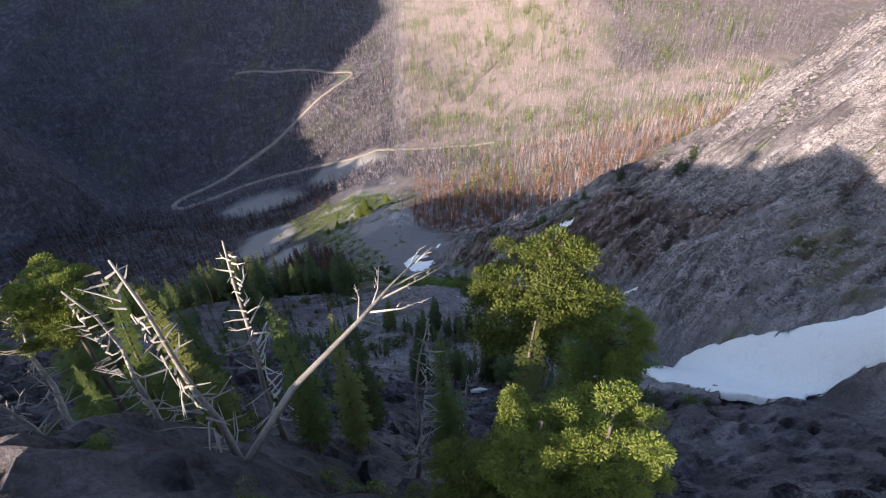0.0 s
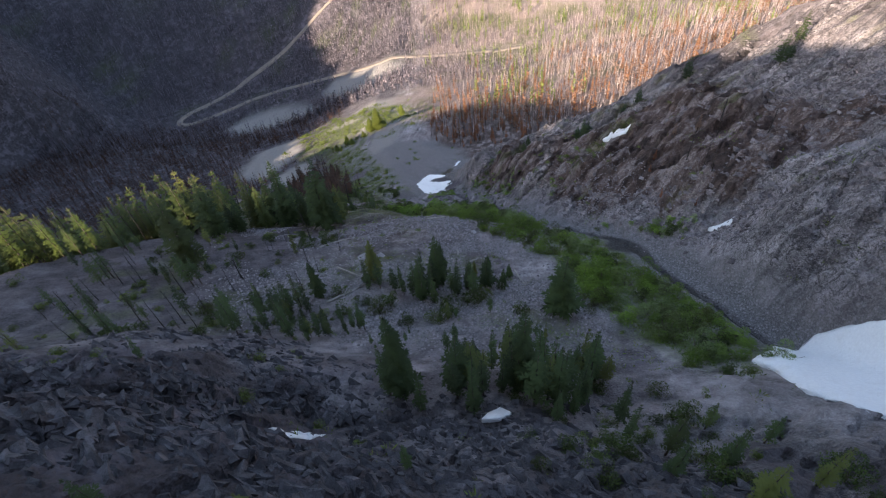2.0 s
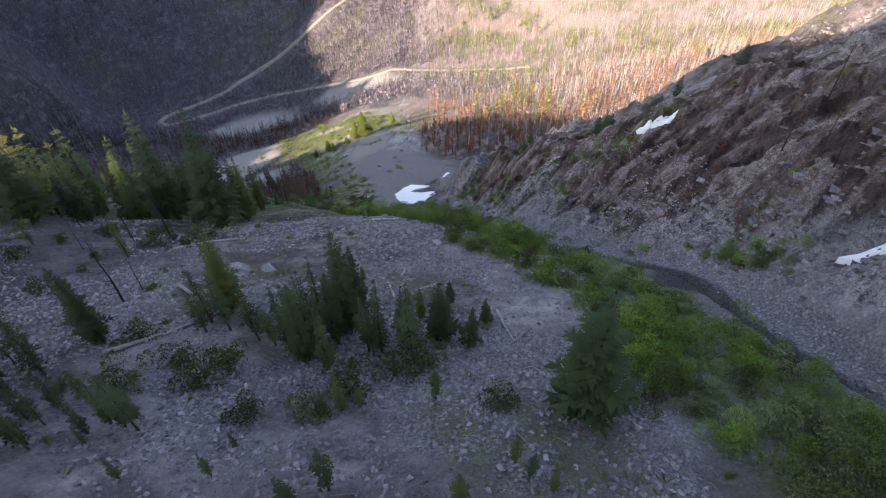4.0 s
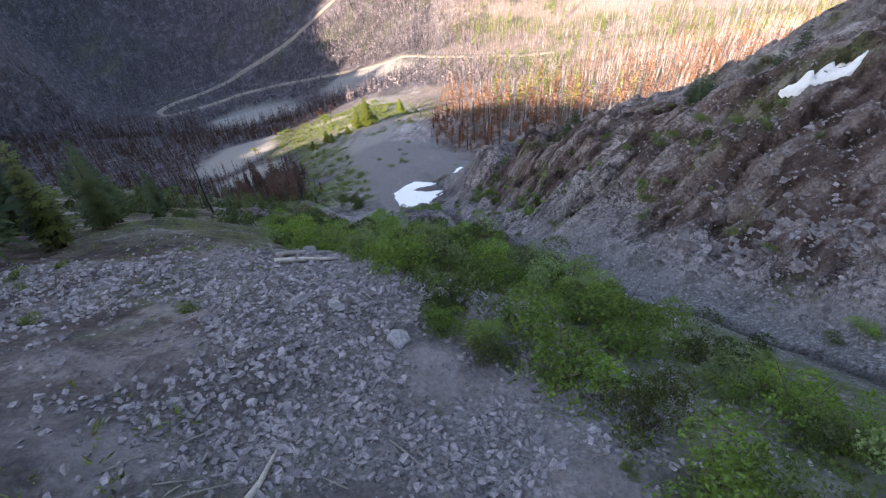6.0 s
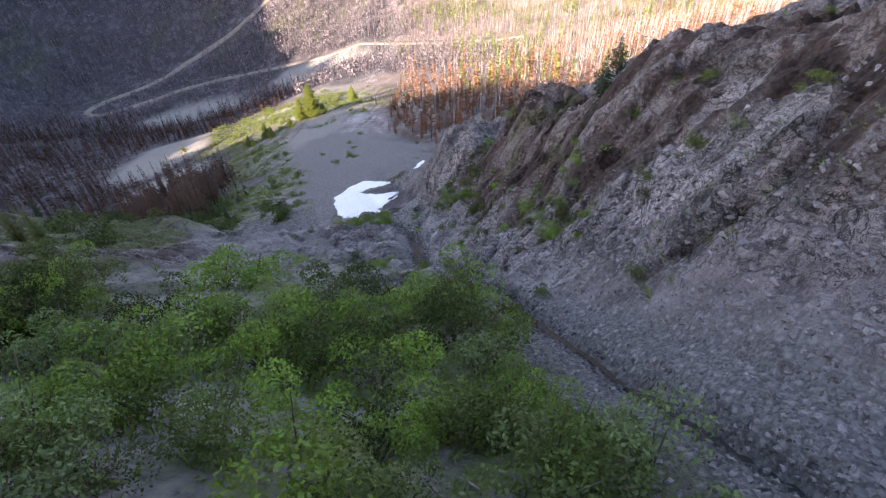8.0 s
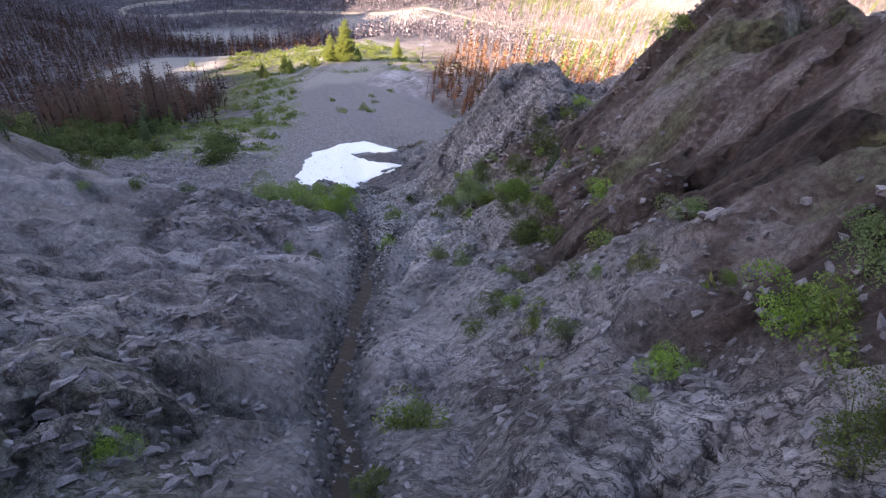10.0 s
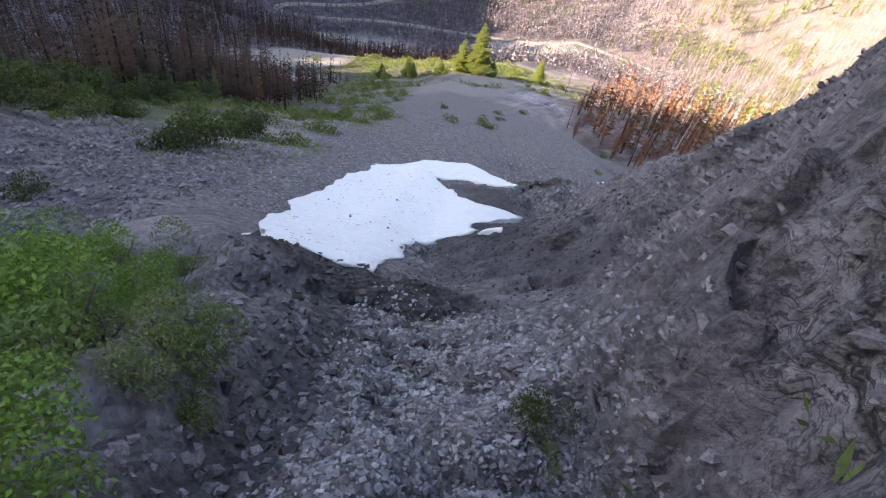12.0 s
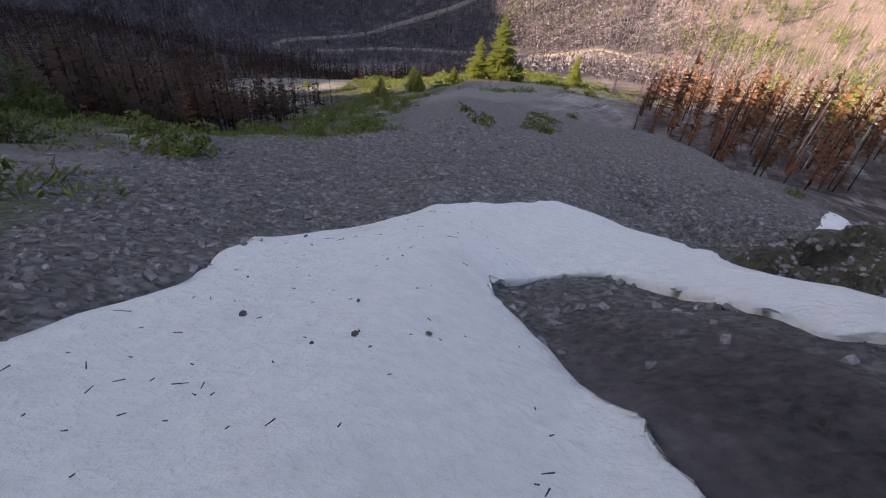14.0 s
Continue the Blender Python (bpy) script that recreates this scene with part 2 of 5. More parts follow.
def plain(name, dark, light, size, rough_=0.9, bump=0.02, island=None, spread=0.3, tint=None, leafy=0.0):
    """Two tones by noise at two scales, varied from piece to piece."""
    m, t, b = fresh(name)
    big, small = noise_of(t, 1 / size), noise_of(t, 9 / size)
    f = maths(t, "ADD", maths(t, "MULTIPLY", big, 0.55), maths(t, "MULTIPLY", small, 0.45))
    col = blend(t, ramp(t, f, 0.34, 0.66), dark, light)
    if island is not None:
        r = piece_random(t, island)
        if tint:
            col = blend(t, ramp(t, r, 1 - spread, 1.0), col, tint)
        value = node(t, "ShaderNodeHueSaturation")
        t.links.new(col, value.inputs["Color"])
        t.links.new(maths(t, "ADD", maths(t, "MULTIPLY", maths(t, "FRACT", maths(t, "MULTIPLY", r, 7.3), 0), 0.7), 0.65), value.inputs["Value"])
        col = value.outputs["Color"]
    t.links.new(col, b.inputs["Base Color"])
    b.inputs["Roughness"].default_value = rough_
    b.inputs["Specular IOR Level"].default_value = 0.25
    if leafy:
        shine = t.nodes.new("ShaderNodeBsdfTranslucent")
        t.links.new(col, shine.inputs["Color"])
        mixer = node(t, "ShaderNodeMixShader", Fac=leafy)
        t.links.new(b.outputs[0], mixer.inputs[1])
        t.links.new(shine.outputs[0], mixer.inputs[2])
        t.links.new(mixer.outputs[0], t.nodes["Material Output"].inputs["Surface"])
    if bump:
        bumped(t, b, small, bump)
    return m


def earth():
    m, t, b = fresh("mountain_ground")

    def get(name):
        n = t.nodes.new("ShaderNodeAttribute")
        n.attribute_name = name
        return n.outputs["Fac"]

    c = t.nodes.new("ShaderNodeTexCoord").outputs["Object"]
    wide, mid, fine = noise_of(t, 0.06, 4), noise_of(t, 0.55, 8, 0.65), noise_of(t, 3.6, 8, 0.7)
    stones = node(t, "ShaderNodeTexVoronoi", Scale=2.6, Randomness=1.0)
    t.links.new(c, stones.inputs["Vector"])
    grit = node(t, "ShaderNodeTexVoronoi", Scale=9.0, Randomness=1.0)
    t.links.new(c, grit.inputs["Vector"])
    seams = node(t, "ShaderNodeTexVoronoi", Scale=0.35, Randomness=1.0)
    seams.feature = "DISTANCE_TO_EDGE"
    warp = node(t, "ShaderNodeVectorMath")
    warp.operation = "MULTIPLY_ADD"
    wob = node(t, "ShaderNodeTexNoise", Scale=0.5, Detail=5.0)
    t.links.new(c, wob.inputs["Vector"])
    t.links.new(wob.outputs["Color"], warp.inputs[0])
    warp.inputs[1].default_value = (4, 4, 4)
    t.links.new(c, warp.inputs[2])
    t.links.new(warp.outputs[0], seams.inputs["Vector"])
    crack = ramp(t, seams.outputs["Distance"], 0.0, 0.06)
    tone = maths(t, "ADD", maths(t, "MULTIPLY", mid, 0.5), maths(t, "MULTIPLY", fine, 0.5))
    grade = maths(t, "ADD", maths(t, "MULTIPLY", tone, 0.7), maths(t, "MULTIPLY", get("tone"), 0.3))
    rock = blend(t, ramp(t, grade, 0.34, 0.66), (0.05, 0.046, 0.049), (0.52, 0.475, 0.495))
    rock = blend(t, maths(t, "MULTIPLY", ramp(t, wide, 0.42, 0.62), 0.45), rock, (0.22, 0.17, 0.175))
    rock = blend(t, maths(t, "MULTIPLY", maths(t, "SUBTRACT", 1.0, crack), maths(t, "MULTIPLY", get("rocky"), 0.9)), rock, (0.045, 0.042, 0.045))
    small_seams = node(t, "ShaderNodeTexVoronoi", Scale=1.5, Randomness=1.0)
    small_seams.feature = "DISTANCE_TO_EDGE"
    t.links.new(warp.outputs[0], small_seams.inputs["Vector"])
    fissure = maths(t, "SUBTRACT", 1.0, ramp(t, small_seams.outputs["Distance"], 0.0, 0.05))
    rock = blend(t, maths(t, "MULTIPLY", fissure, maths(t, "MULTIPLY", get("rocky"), ramp(t, mid, 0.35, 0.6))), rock, (0.04, 0.037, 0.04))
    flecks = noise_of(t, 7.0, 6, 0.75)
    rock = blend(t, maths(t, "MULTIPLY", maths(t, "SUBTRACT", 1.0, ramp(t, flecks, 0.36, 0.46)), maths(t, "MULTIPLY", get("rocky"), 0.55)), rock, (0.03, 0.028, 0.03))
    rock = blend(t, maths(t, "MULTIPLY", ramp(t, flecks, 0.55, 0.66), maths(t, "MULTIPLY", get("rocky"), 0.6)), rock, (0.5, 0.46, 0.475))
    blotch = noise_of(t, 0.22, 6, 0.7)
    rock = blend(t, maths(t, "MULTIPLY", ramp(t, blotch, 0.52, 0.66), 0.6), rock, (0.07, 0.06, 0.058))
    for size, width, deep in ((0.7, 0.022, 0.95), (2.1, 0.03, 0.8)):
        lay = node(t, "ShaderNodeMapping", Rotation=(0.5, 0.3, 0.7), Scale=(0.5, 1.5, 1.7))
        t.links.new(warp.outputs[0], lay.inputs["Vector"])
        split = node(t, "ShaderNodeTexNoise", Scale=size, Detail=3.0, Roughness=0.55)
        t.links.new(lay.outputs[0], split.inputs["Vector"])
        away = maths(t, "ABSOLUTE", maths(t, "SUBTRACT", split.outputs["Fac"], 0.5))
        cut = maths(t, "MULTIPLY", maths(t, "SUBTRACT", 1.0, ramp(t, away, 0.0, width)), maths(t, "MULTIPLY", get("rocky"), deep))
        rock = blend(t, cut, rock, (0.02, 0.018, 0.02))
    rock = blend(t, maths(t, "MULTIPLY", ramp(t, noise_of(t, 0.9, 5, 0.7), 0.56, 0.7), 0.5), rock, (0.42, 0.405, 0.41))
    pebble = maths(t, "MULTIPLY", ramp(t, stones.outputs["Color"], 0.1, 0.9), 1.0)
    loose = blend(t, pebble, (0.08, 0.073, 0.079), (0.39, 0.365, 0.385))
    loose = blend(t, ramp(t, stones.outputs["Distance"], 0.25, 0.5), loose, (0.06, 0.055, 0.055))
    loose = blend(t, 0.5, loose, blend(t, ramp(t, grit.outputs["Color"], 0.1, 0.9), (0.1, 0.097, 0.103), (0.37, 0.36, 0.375)))
    col = blend(t, get("scree"), rock, loose)
    soil = blend(t, ramp(t, grade, 0.36, 0.64), (0.026, 0.019, 0.018), (0.15, 0.105, 0.096))
    col = blend(t, maths(t, "MULTIPLY", get("burnt"), maths(t, "SUBTRACT", 1.0, maths(t, "MULTIPLY", ramp(t, grade, 0.5, 0.6), 0.5))), col, soil)
    # Char colour, also used for the shade painted on the far hillside.
    char_and_shade = blend(t, ramp(t, tone, 0.38, 0.62), (0.012, 0.011, 0.014), (0.105, 0.093, 0.105))
    char_and_shade = blend(t, maths(t, "MULTIPLY", ramp(t, noise_of(t, 0.02, 4), 0.45, 0.65), 0.6), char_and_shade, (0.08, 0.07, 0.078))
    char_and_shade = blend(t, maths(t, "MULTIPLY", ramp(t, noise_of(t, 0.13, 5, 0.7), 0.5, 0.62), 0.65), char_and_shade, (0.17, 0.15, 0.175))
    col = blend(t, get("char_and_shade"), col, char_and_shade)
    sand = blend(t, ramp(t, tone, 0.3, 0.7), (0.19, 0.18, 0.175), (0.29, 0.275, 0.265))
    col = blend(t, get("sand"), col, sand)
    # Ash below the sunny trees, paled so that its colour carries some sunlight.
    sunlit_ash = blend(t, ramp(t, tone, 0.3, 0.7), (0.11, 0.085, 0.082), (0.36, 0.29, 0.275))
    sunlit_ash = blend(t, maths(t, "MULTIPLY", ramp(t, noise_of(t, 0.025, 4), 0.48, 0.6), 0.6), sunlit_ash, (0.09, 0.1, 0.045))
    col = blend(t, get("sunlit_ash"), col, sunlit_ash)
    moss = blend(t, ramp(t, fine, 0.35, 0.7), (0.045, 0.06, 0.018), (0.13, 0.17, 0.045))
    col = blend(t, maths(t, "MULTIPLY", get("green"), ramp(t, tone, 0.4, 0.56)), col, moss)
    wet = blend(t, ramp(t, fine, 0.4, 0.65), (0.022, 0.021, 0.022), (0.1, 0.095, 0.095))
    col = blend(t, get("wet"), col, wet)
    t.links.new(col, b.inputs["Base Color"])
    b.inputs["Roughness"].default_value = 0.92
    b.inputs["Specular IOR Level"].default_value = 0.2
    h = maths(t, "ADD", maths(t, "MULTIPLY", fine, 0.5), maths(t, "MULTIPLY", stones.outputs["Distance"], -0.35))
    h = maths(t, "ADD", h, maths(t, "MULTIPLY", mid, 0.9))
    bumped(t, b, h, 0.7, 1.0)
    return m


EARTH = earth()
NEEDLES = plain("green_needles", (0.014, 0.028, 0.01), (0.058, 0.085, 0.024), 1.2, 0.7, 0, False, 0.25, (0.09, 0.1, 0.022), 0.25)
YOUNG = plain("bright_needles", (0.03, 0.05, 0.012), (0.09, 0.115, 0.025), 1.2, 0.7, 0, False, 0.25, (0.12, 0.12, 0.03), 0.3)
SCORCHED = plain("scorched_needles", (0.09, 0.045, 0.028), (0.27, 0.135, 0.08), 1.5, 0.85, 0, True, 0.3, (0.12, 0.07, 0.045), 0.25)
SCORCH_ONE = plain("rust_needles", (0.08, 0.034, 0.02), (0.26, 0.1, 0.045), 1.5, 0.85, 0, False, 0.3, (0.09, 0.06, 0.045), 0.2)
LEAVES = plain("alder_leaves", (0.055, 0.108, 0.018), (0.21, 0.325, 0.058), 1.0, 0.6, 0, False, 0.3, (0.1, 0.13, 0.05), 0.35)
DEEP = plain("dark_leaves", (0.02, 0.036, 0.01), (0.085, 0.125, 0.03), 1.0, 0.6, 0, False, 0.3, (0.07, 0.08, 0.025), 0.3)
HERB = plain("herb_leaves", (0.055, 0.085, 0.02), (0.18, 0.235, 0.06), 1.4, 0.65, 0, True, 0.25, (0.14, 0.13, 0.05), 0.3)
HERB_ONE = plain("pale_leaves", (0.08, 0.12, 0.045), (0.22, 0.29, 0.12), 1.0, 0.65, 0, False, 0.3, (0.12, 0.14, 0.06), 0.3)
BARK = plain("conifer_bark", (0.05, 0.04, 0.034), (0.14, 0.115, 0.1), 0.5, 0.95, 0.02)
CHAR = plain("charred_bark", (0.014, 0.013, 0.013), (0.06, 0.052, 0.05), 0.8, 0.9, 0.02, True)
# Needles brightened to yellow-green: low sunlight put into the colour.
SUNLIT = plain("sunlit_needles", (0.07, 0.1, 0.02), (0.19, 0.22, 0.05), 1.2, 0.7, 0, False, 0.25, (0.16, 0.17, 0.04), 0.35)
DARK_STONE = plain("wet_stone", (0.014, 0.0135, 0.014), (0.085, 0.08, 0.083), 0.5, 0.5, 0.03, True)
GREYWOOD = plain("weathered_wood", (0.15, 0.138, 0.125), (0.38, 0.355, 0.33), 0.5, 0.9, 0.015, False)
ROCK_CHIP = plain("rock_chips", (0.045, 0.04, 0.043), (0.25, 0.222, 0.235), 0.4, 0.9, 0.03, True)
STONE = plain("grey_stone", (0.064, 0.058, 0.063), (0.31, 0.28, 0.295), 0.6, 0.9, 0.03, True)
PALE_STONE = plain("pale_stone", (0.12, 0.115, 0.12), (0.33, 0.322, 0.335), 0.5, 0.9, 0.03, True)
BLACK_STONE = plain("black_stone", (0.012, 0.0115, 0.0135), (0.1, 0.093, 0.104), 0.8, 0.9, 0.03, True)
STONE_ONE = plain("grey_rock", (0.055, 0.05, 0.053), (0.25, 0.226, 0.236), 0.7, 0.9, 0.04, False)
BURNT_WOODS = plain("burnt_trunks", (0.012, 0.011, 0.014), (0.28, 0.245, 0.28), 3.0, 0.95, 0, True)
ROCK = plain("bare_rock", (0.075, 0.07, 0.076), (0.33, 0.315, 0.325), 0.16, 0.9, 0.03, False)
BROWN_WOODS = plain("charred_brown", (0.014, 0.008, 0.007), (0.075, 0.04, 0.03), 2.0, 0.95, 0, True, 0.12, (0.2, 0.085, 0.035))
BROWN_ONE = plain("dead_brown_needles", (0.018, 0.01, 0.008), (0.085, 0.042, 0.028), 1.5, 0.9, 0, False, 0.3, (0.05, 0.035, 0.025), 0.15)
# Paler copy of the burnt trunks: sunlight is partly put into the colour.
LIT_WOODS = plain("sunlit_singed_trunks", (0.09, 0.072, 0.072), (0.53, 0.44, 0.425), 3.0, 0.95, 0, True)
ROAD = plain("gravel_road", (0.15, 0.125, 0.108), (0.26, 0.22, 0.19), 3.0, 0.95, 0.03)


def snow_material():
    m, t, b = fresh("old_snow")
    wide, fine, specks = noise_of(t, 0.5, 6), noise_of(t, 3.0, 8, 0.7), noise_of(t, 9.0, 4, 0.8)
    col = blend(t, ramp(t, fine, 0.3, 0.7), (0.74, 0.75, 0.78), (0.86, 0.87, 0.89))
    col = blend(t, maths(t, "MULTIPLY", ramp(t, wide, 0.55, 0.75), 0.35), col, (0.6, 0.58, 0.57))
    col = blend(t, maths(t, "MULTIPLY", ramp(t, specks, 0.68, 0.76), 0.6), col, (0.24, 0.21, 0.19))
    t.links.new(col, b.inputs["Base Color"])
    b.inputs["Roughness"].default_value = 0.75
    b.inputs["Subsurface Weight"].default_value = 0.0
    bumped(t, b, maths(t, "ADD", maths(t, "ADD", fine, maths(t, "MULTIPLY", noise_of(t, 6.0, 5, 0.6), 0.6)), maths(t, "MULTIPLY", wide, 2.0)), 0.22, 0.9)
    return m


SNOW = snow_material()
m_, t_, b_ = fresh("dark_water")
b_.inputs["Base Color"].default_value = (0.012, 0.013, 0.014, 1)
b_.inputs["Roughness"].default_value = 0.5
b_.inputs["Specular IOR Level"].default_value = 0.2
bumped(t_, b_, noise_of(t_, 3.0), 0.06)
WATER = m_


# ---- helpers for meshes ----
def mesh_of(name, verts, faces, material, smooth=False):
    me = bpy.data.meshes.new(name)
    me.from_pydata([tuple(v) for v in verts] if not hasattr(verts, "tolist") else verts.tolist(), [], faces if not hasattr(faces, "tolist") else faces.tolist())
    me.materials.append(material)
    if smooth:
        me.polygons.foreach_set("use_smooth", [True] * len(me.polygons))
    me.update()
    return me


def part(name, me, parent, label=""):
    ob = new(name, me)
    ob.parent = parent
    return tagged(ob, label)


# ---- the ground ----
def spread(lo, hi, fine, far_lo, far_hi, grow=1.03):
    """Grid lines: even between lo and hi, ever wider outside."""
    mid = list(np.arange(lo, hi, fine))
    up, d = [mid[-1]], fine
    while up[-1] < far_hi:
        d = min(d * grow, 90)
        up.append(up[-1] + d)
    down, d = [mid[0]], fine
    while down[-1] > far_lo:
        d = min(d * grow, 90)
        down.append(down[-1] - d)
    return np.array(down[:0:-1] + mid + up[1:])


def zones(x, y):
    """What covers the ground: 0..1 for each kind of cover, painted shade included."""
    off = x - axis(y)
    n1, n2 = rough(x, y, 14, 3, 31), rough(x, y, 5, 3, 37)
    flank = step(3, 7, off) * step(262, 236, y)
    fan = step(200, 214, y) * step(345, 300, y) * step(60, 40, off + 0.5 * n1 + 34 * step(246, 228, y)) * step(-20 - 20 * step(240, 270, y), -13 - 11 * step(240, 270, y), off + 2 * n2)
    talus = step(70, 80, y + 5 * n1) * step(125, 117, y + 3 * n1) * step(-80, -64, off + 8 * n1) * step(-6, -14, off) * (0.25 + 0.75 * step(-0.5, 0.2, rough(x, y, 8, 3, 81) + 0.15))
    bed = step(9, 3, np.abs(off + 1) + 5 * step(146, 158, y) * step(204, 196, y)) * step(60, 75, y) * step(210, 200, y)
    scree = np.clip(fan + talus + bed + 0.35 * step(0.0, 0.6, n1), 0, 1)
    rocky = np.clip(flank + step(196, 160, y) * step(150, 168, y) + step(60, 50, y), 0, 1)
    scar = 1.7 * np.exp(-((off - 31) / 20) ** 4 - ((y - 138) / 26) ** 4) + 0.85 * np.exp(-((off - 22) / 13) ** 4 - ((y - 183) / 21) ** 4) + 0.3 * np.exp(-((off - 12) / 5) ** 2 - ((y - 184) / 10) ** 2)
    burnt = step(0.3, 0.65, scar + 0.35 * n1 + 0.3 * n2) * flank
    burnt = np.clip(burnt + 0.8 * step(-26, -42, off + 8 * n1) * step(96, 112, y) * step(230, 200, y), 0, 1)
    burnt = np.clip(burnt + step(250, 280, y) * step(30, 45, off + 4 * n2) * 0.9 + step(205, 230, y) * step(-22, -34, off + 5 * n1) * 0.9, 0, 1)
    across = x * 0.62 - y * 0.78
    # Near-black ground over the steep crags.
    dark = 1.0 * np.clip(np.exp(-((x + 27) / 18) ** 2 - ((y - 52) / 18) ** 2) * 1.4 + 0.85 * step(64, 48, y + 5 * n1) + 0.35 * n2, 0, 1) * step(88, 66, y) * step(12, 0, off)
    char_and_shade = np.clip(dark + step(-30, -44, off + 8 * n1) * step(226, 244, y) + 0.75 * step(332, 356, y) * step(30, 10, off) + step(520, 620, y) * step(-20, -140, x + 0.25 * (y - 700)), 0, 1)
    sunlit_ash = step(300, 420, y) * step(10, 60, off + 20 * n1) + step(600, 700, y) * step(-60, 40, x + 0.25 * (y - 700))
    # Dark ground painted in place of a shadow, far up on the right.
    char_and_shade = np.maximum(char_and_shade, 0.8 * step(690, 760, y) * step(190, 260, x + 12 * n1))
    char_and_shade = np.maximum(char_and_shade, 0.7 * step(-19, -30, off + 6 * n1) * step(203, 212, y) * step(300, 280, y))
    char_and_shade = np.maximum(char_and_shade, 0.85 * step(-56, -70, off + 6 * n1) * step(60, 70, y) * step(136, 122, y))
    char_and_shade = np.maximum(char_and_shade, 0.6 * step(-10, -15, off + 3 * n2) * step(188, 195, y) * step(226, 214, y))
    sunlit_ash = np.clip(sunlit_ash, 0, 1) * (1 - char_and_shade)
    sand = np.zeros_like(x)
    for cx, cy, rx, ry in ((-150, 372, 20, 36), (-205, 530, 46, 40), (-115, 585, 44, 26), (-54, 340, 9, 30), (-72, 372, 7, 20), (-97, 404, 16, 7), (-60, 412, 12, 6), (-118, 322, 14, 22), (-70, 440, 24, 16)):
        sand = np.maximum(sand, step(1.25, 0.85, np.hypot((x - cx) / rx, (y - cy) / ry) + 0.12 * n1))
    green = step(0.25, 0.6, n1 * 0.5 + n2 * 0.4 + 0.2) * 0.5 * step(190, 150, y) * step(64, 76, y) * step(-2, -12, off)
    green = np.maximum(green, step(-6, -12, off + 4 * n2) * step(-46, -30, off + 3 * n1) * step(210, 226, y) * step(370, 340, y) * step(-0.6, 0.1, n1 + n2))
    green = np.maximum(green, step(0.9, 0.5, np.hypot((x + 84) / 54, (y - 392) / 56) + 0.5 * n2 + 0.2 * n1))
    green = np.maximum(green, step(-1, -4, off) * step(-20, -15, off + 2 * n2) * step(62, 76, y) * step(180, 140, y))
    green = np.maximum(green, 0.5 * step(0.45, 0.8, n1 * 0.5 + 0.6 * n2) * flank)
    green = np.maximum(green, step(560, 640, y) * step(0.5, 0.8, n1) * 0.6)
    green = np.maximum(green, 0.8 * brush(x, y) + 0.8 * terrace_green(x, y))
    wet = step(1.3, 0.4, np.abs(off - 0.9 * grain(y, y * 0, 7, 4) + 0.3 * n2) - 1.3 * np.exp(-((y - 188.5) / 4) ** 2) - 1.0 * np.exp(-((y - 110) / 6) ** 2)) * step(70, 80, y) * step(207, 200, y) * (0.45 + 0.55 * step(-0.3, 0.3, rough(y, x * 0, 12, 2, 41)))
    wet = np.maximum(wet, step(1.1, 0.7, np.hypot((x - 31) / 3.2, (y - 108) / 4.5) + 0.25 * n2))
    wet = np.maximum(wet, step(1.2, 0.8, np.hypot((x + 9) / 4.5, (y - 205.2) / 1.6) + 0.2 * n2))
    _, _, t1 = blocks(x, y, 2.9, 5)
    _, _, t2 = blocks(x, y, 1.25, 9)
    tone = np.clip(0.55 * t1 + 0.45 * t2, 0, 1)
    scree = np.clip(np.maximum(scree, step(187, 193, y) * step(208, 205, y) * step(-4, -1, off) * step(9, 6, off)), 0, 1)
    silt = step(2, 4, off + 0.7 * n2) * step(9, 6.5, off + 1.5 * n2) * step(206, 209, y) * step(236, 230, y)
    char_and_shade = np.maximum(char_and_shade, 0.8 * silt)
    char_and_shade = np.maximum(char_and_shade, 0.75 * step(-14, -24, off + 6 * n1) * step(52, 64, y) * step(116, 104, y) * step(-0.9, 0.0, n1 + 0.6 * n2) * (1 - talus))
    duff = 0.85 * step(-18, -28, off + 6 * n1) * step(78, 92, y) * step(206, 190, y) * step(-0.7, 0.1, n1 + 0.6 * n2)
    burnt = np.maximum(burnt, duff * (1 - talus))
    # Patchy darkening of the high right flank.
    char_and_shade = np.maximum(char_and_shade, 0.9 * step(-0.9, 0.0, n1 + 0.5 * n2) * step(62, 80, off) * step(262, 236, y))
    return dict(tone=tone, scree=scree, rocky=rocky * (1 - scree), burnt=burnt, char_and_shade=char_and_shade, sunlit_ash=sunlit_ash, sand=sand, green=green * (1 - sand), wet=wet)


def denser(lines, lo, hi, fine):
    """The same grid lines with closer ones between lo and hi."""
    return np.concatenate([lines[lines < lo], np.arange(lo, hi, fine), lines[lines >= hi]])


gx = denser(spread(-40, 56, 0.55, -2400, 2400, 1.06), -18, 20, 0.32)
gy = denser(spread(4, 250, 0.55, -900, 3200, 1.055), 150, 214, 0.32)
GX, GY = np.meshgrid(gx, gy)
GZ = ground(GX, GY)
nx, ny = len(gx), len(gy)
index = np.arange(nx * ny).reshape(ny, nx)
quads = np.stack([index[:-1, :-1], index[:-1, 1:], index[1:, 1:], index[1:, :-1]], -1).reshape(-1, 4)
land = mesh_of("ground", np.stack([GX, GY, GZ], -1).reshape(-1, 3), quads, EARTH, smooth=True)
cover = zones(GX.ravel(), GY.ravel())
bare = cover["rocky"].reshape(ny, nx)
bare = (bare[:-1, :-1] + bare[1:, 1:]) / 2
land.polygons.foreach_set("use_smooth", (bare < 0.35).ravel())
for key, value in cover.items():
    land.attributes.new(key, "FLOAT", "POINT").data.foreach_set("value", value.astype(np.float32))
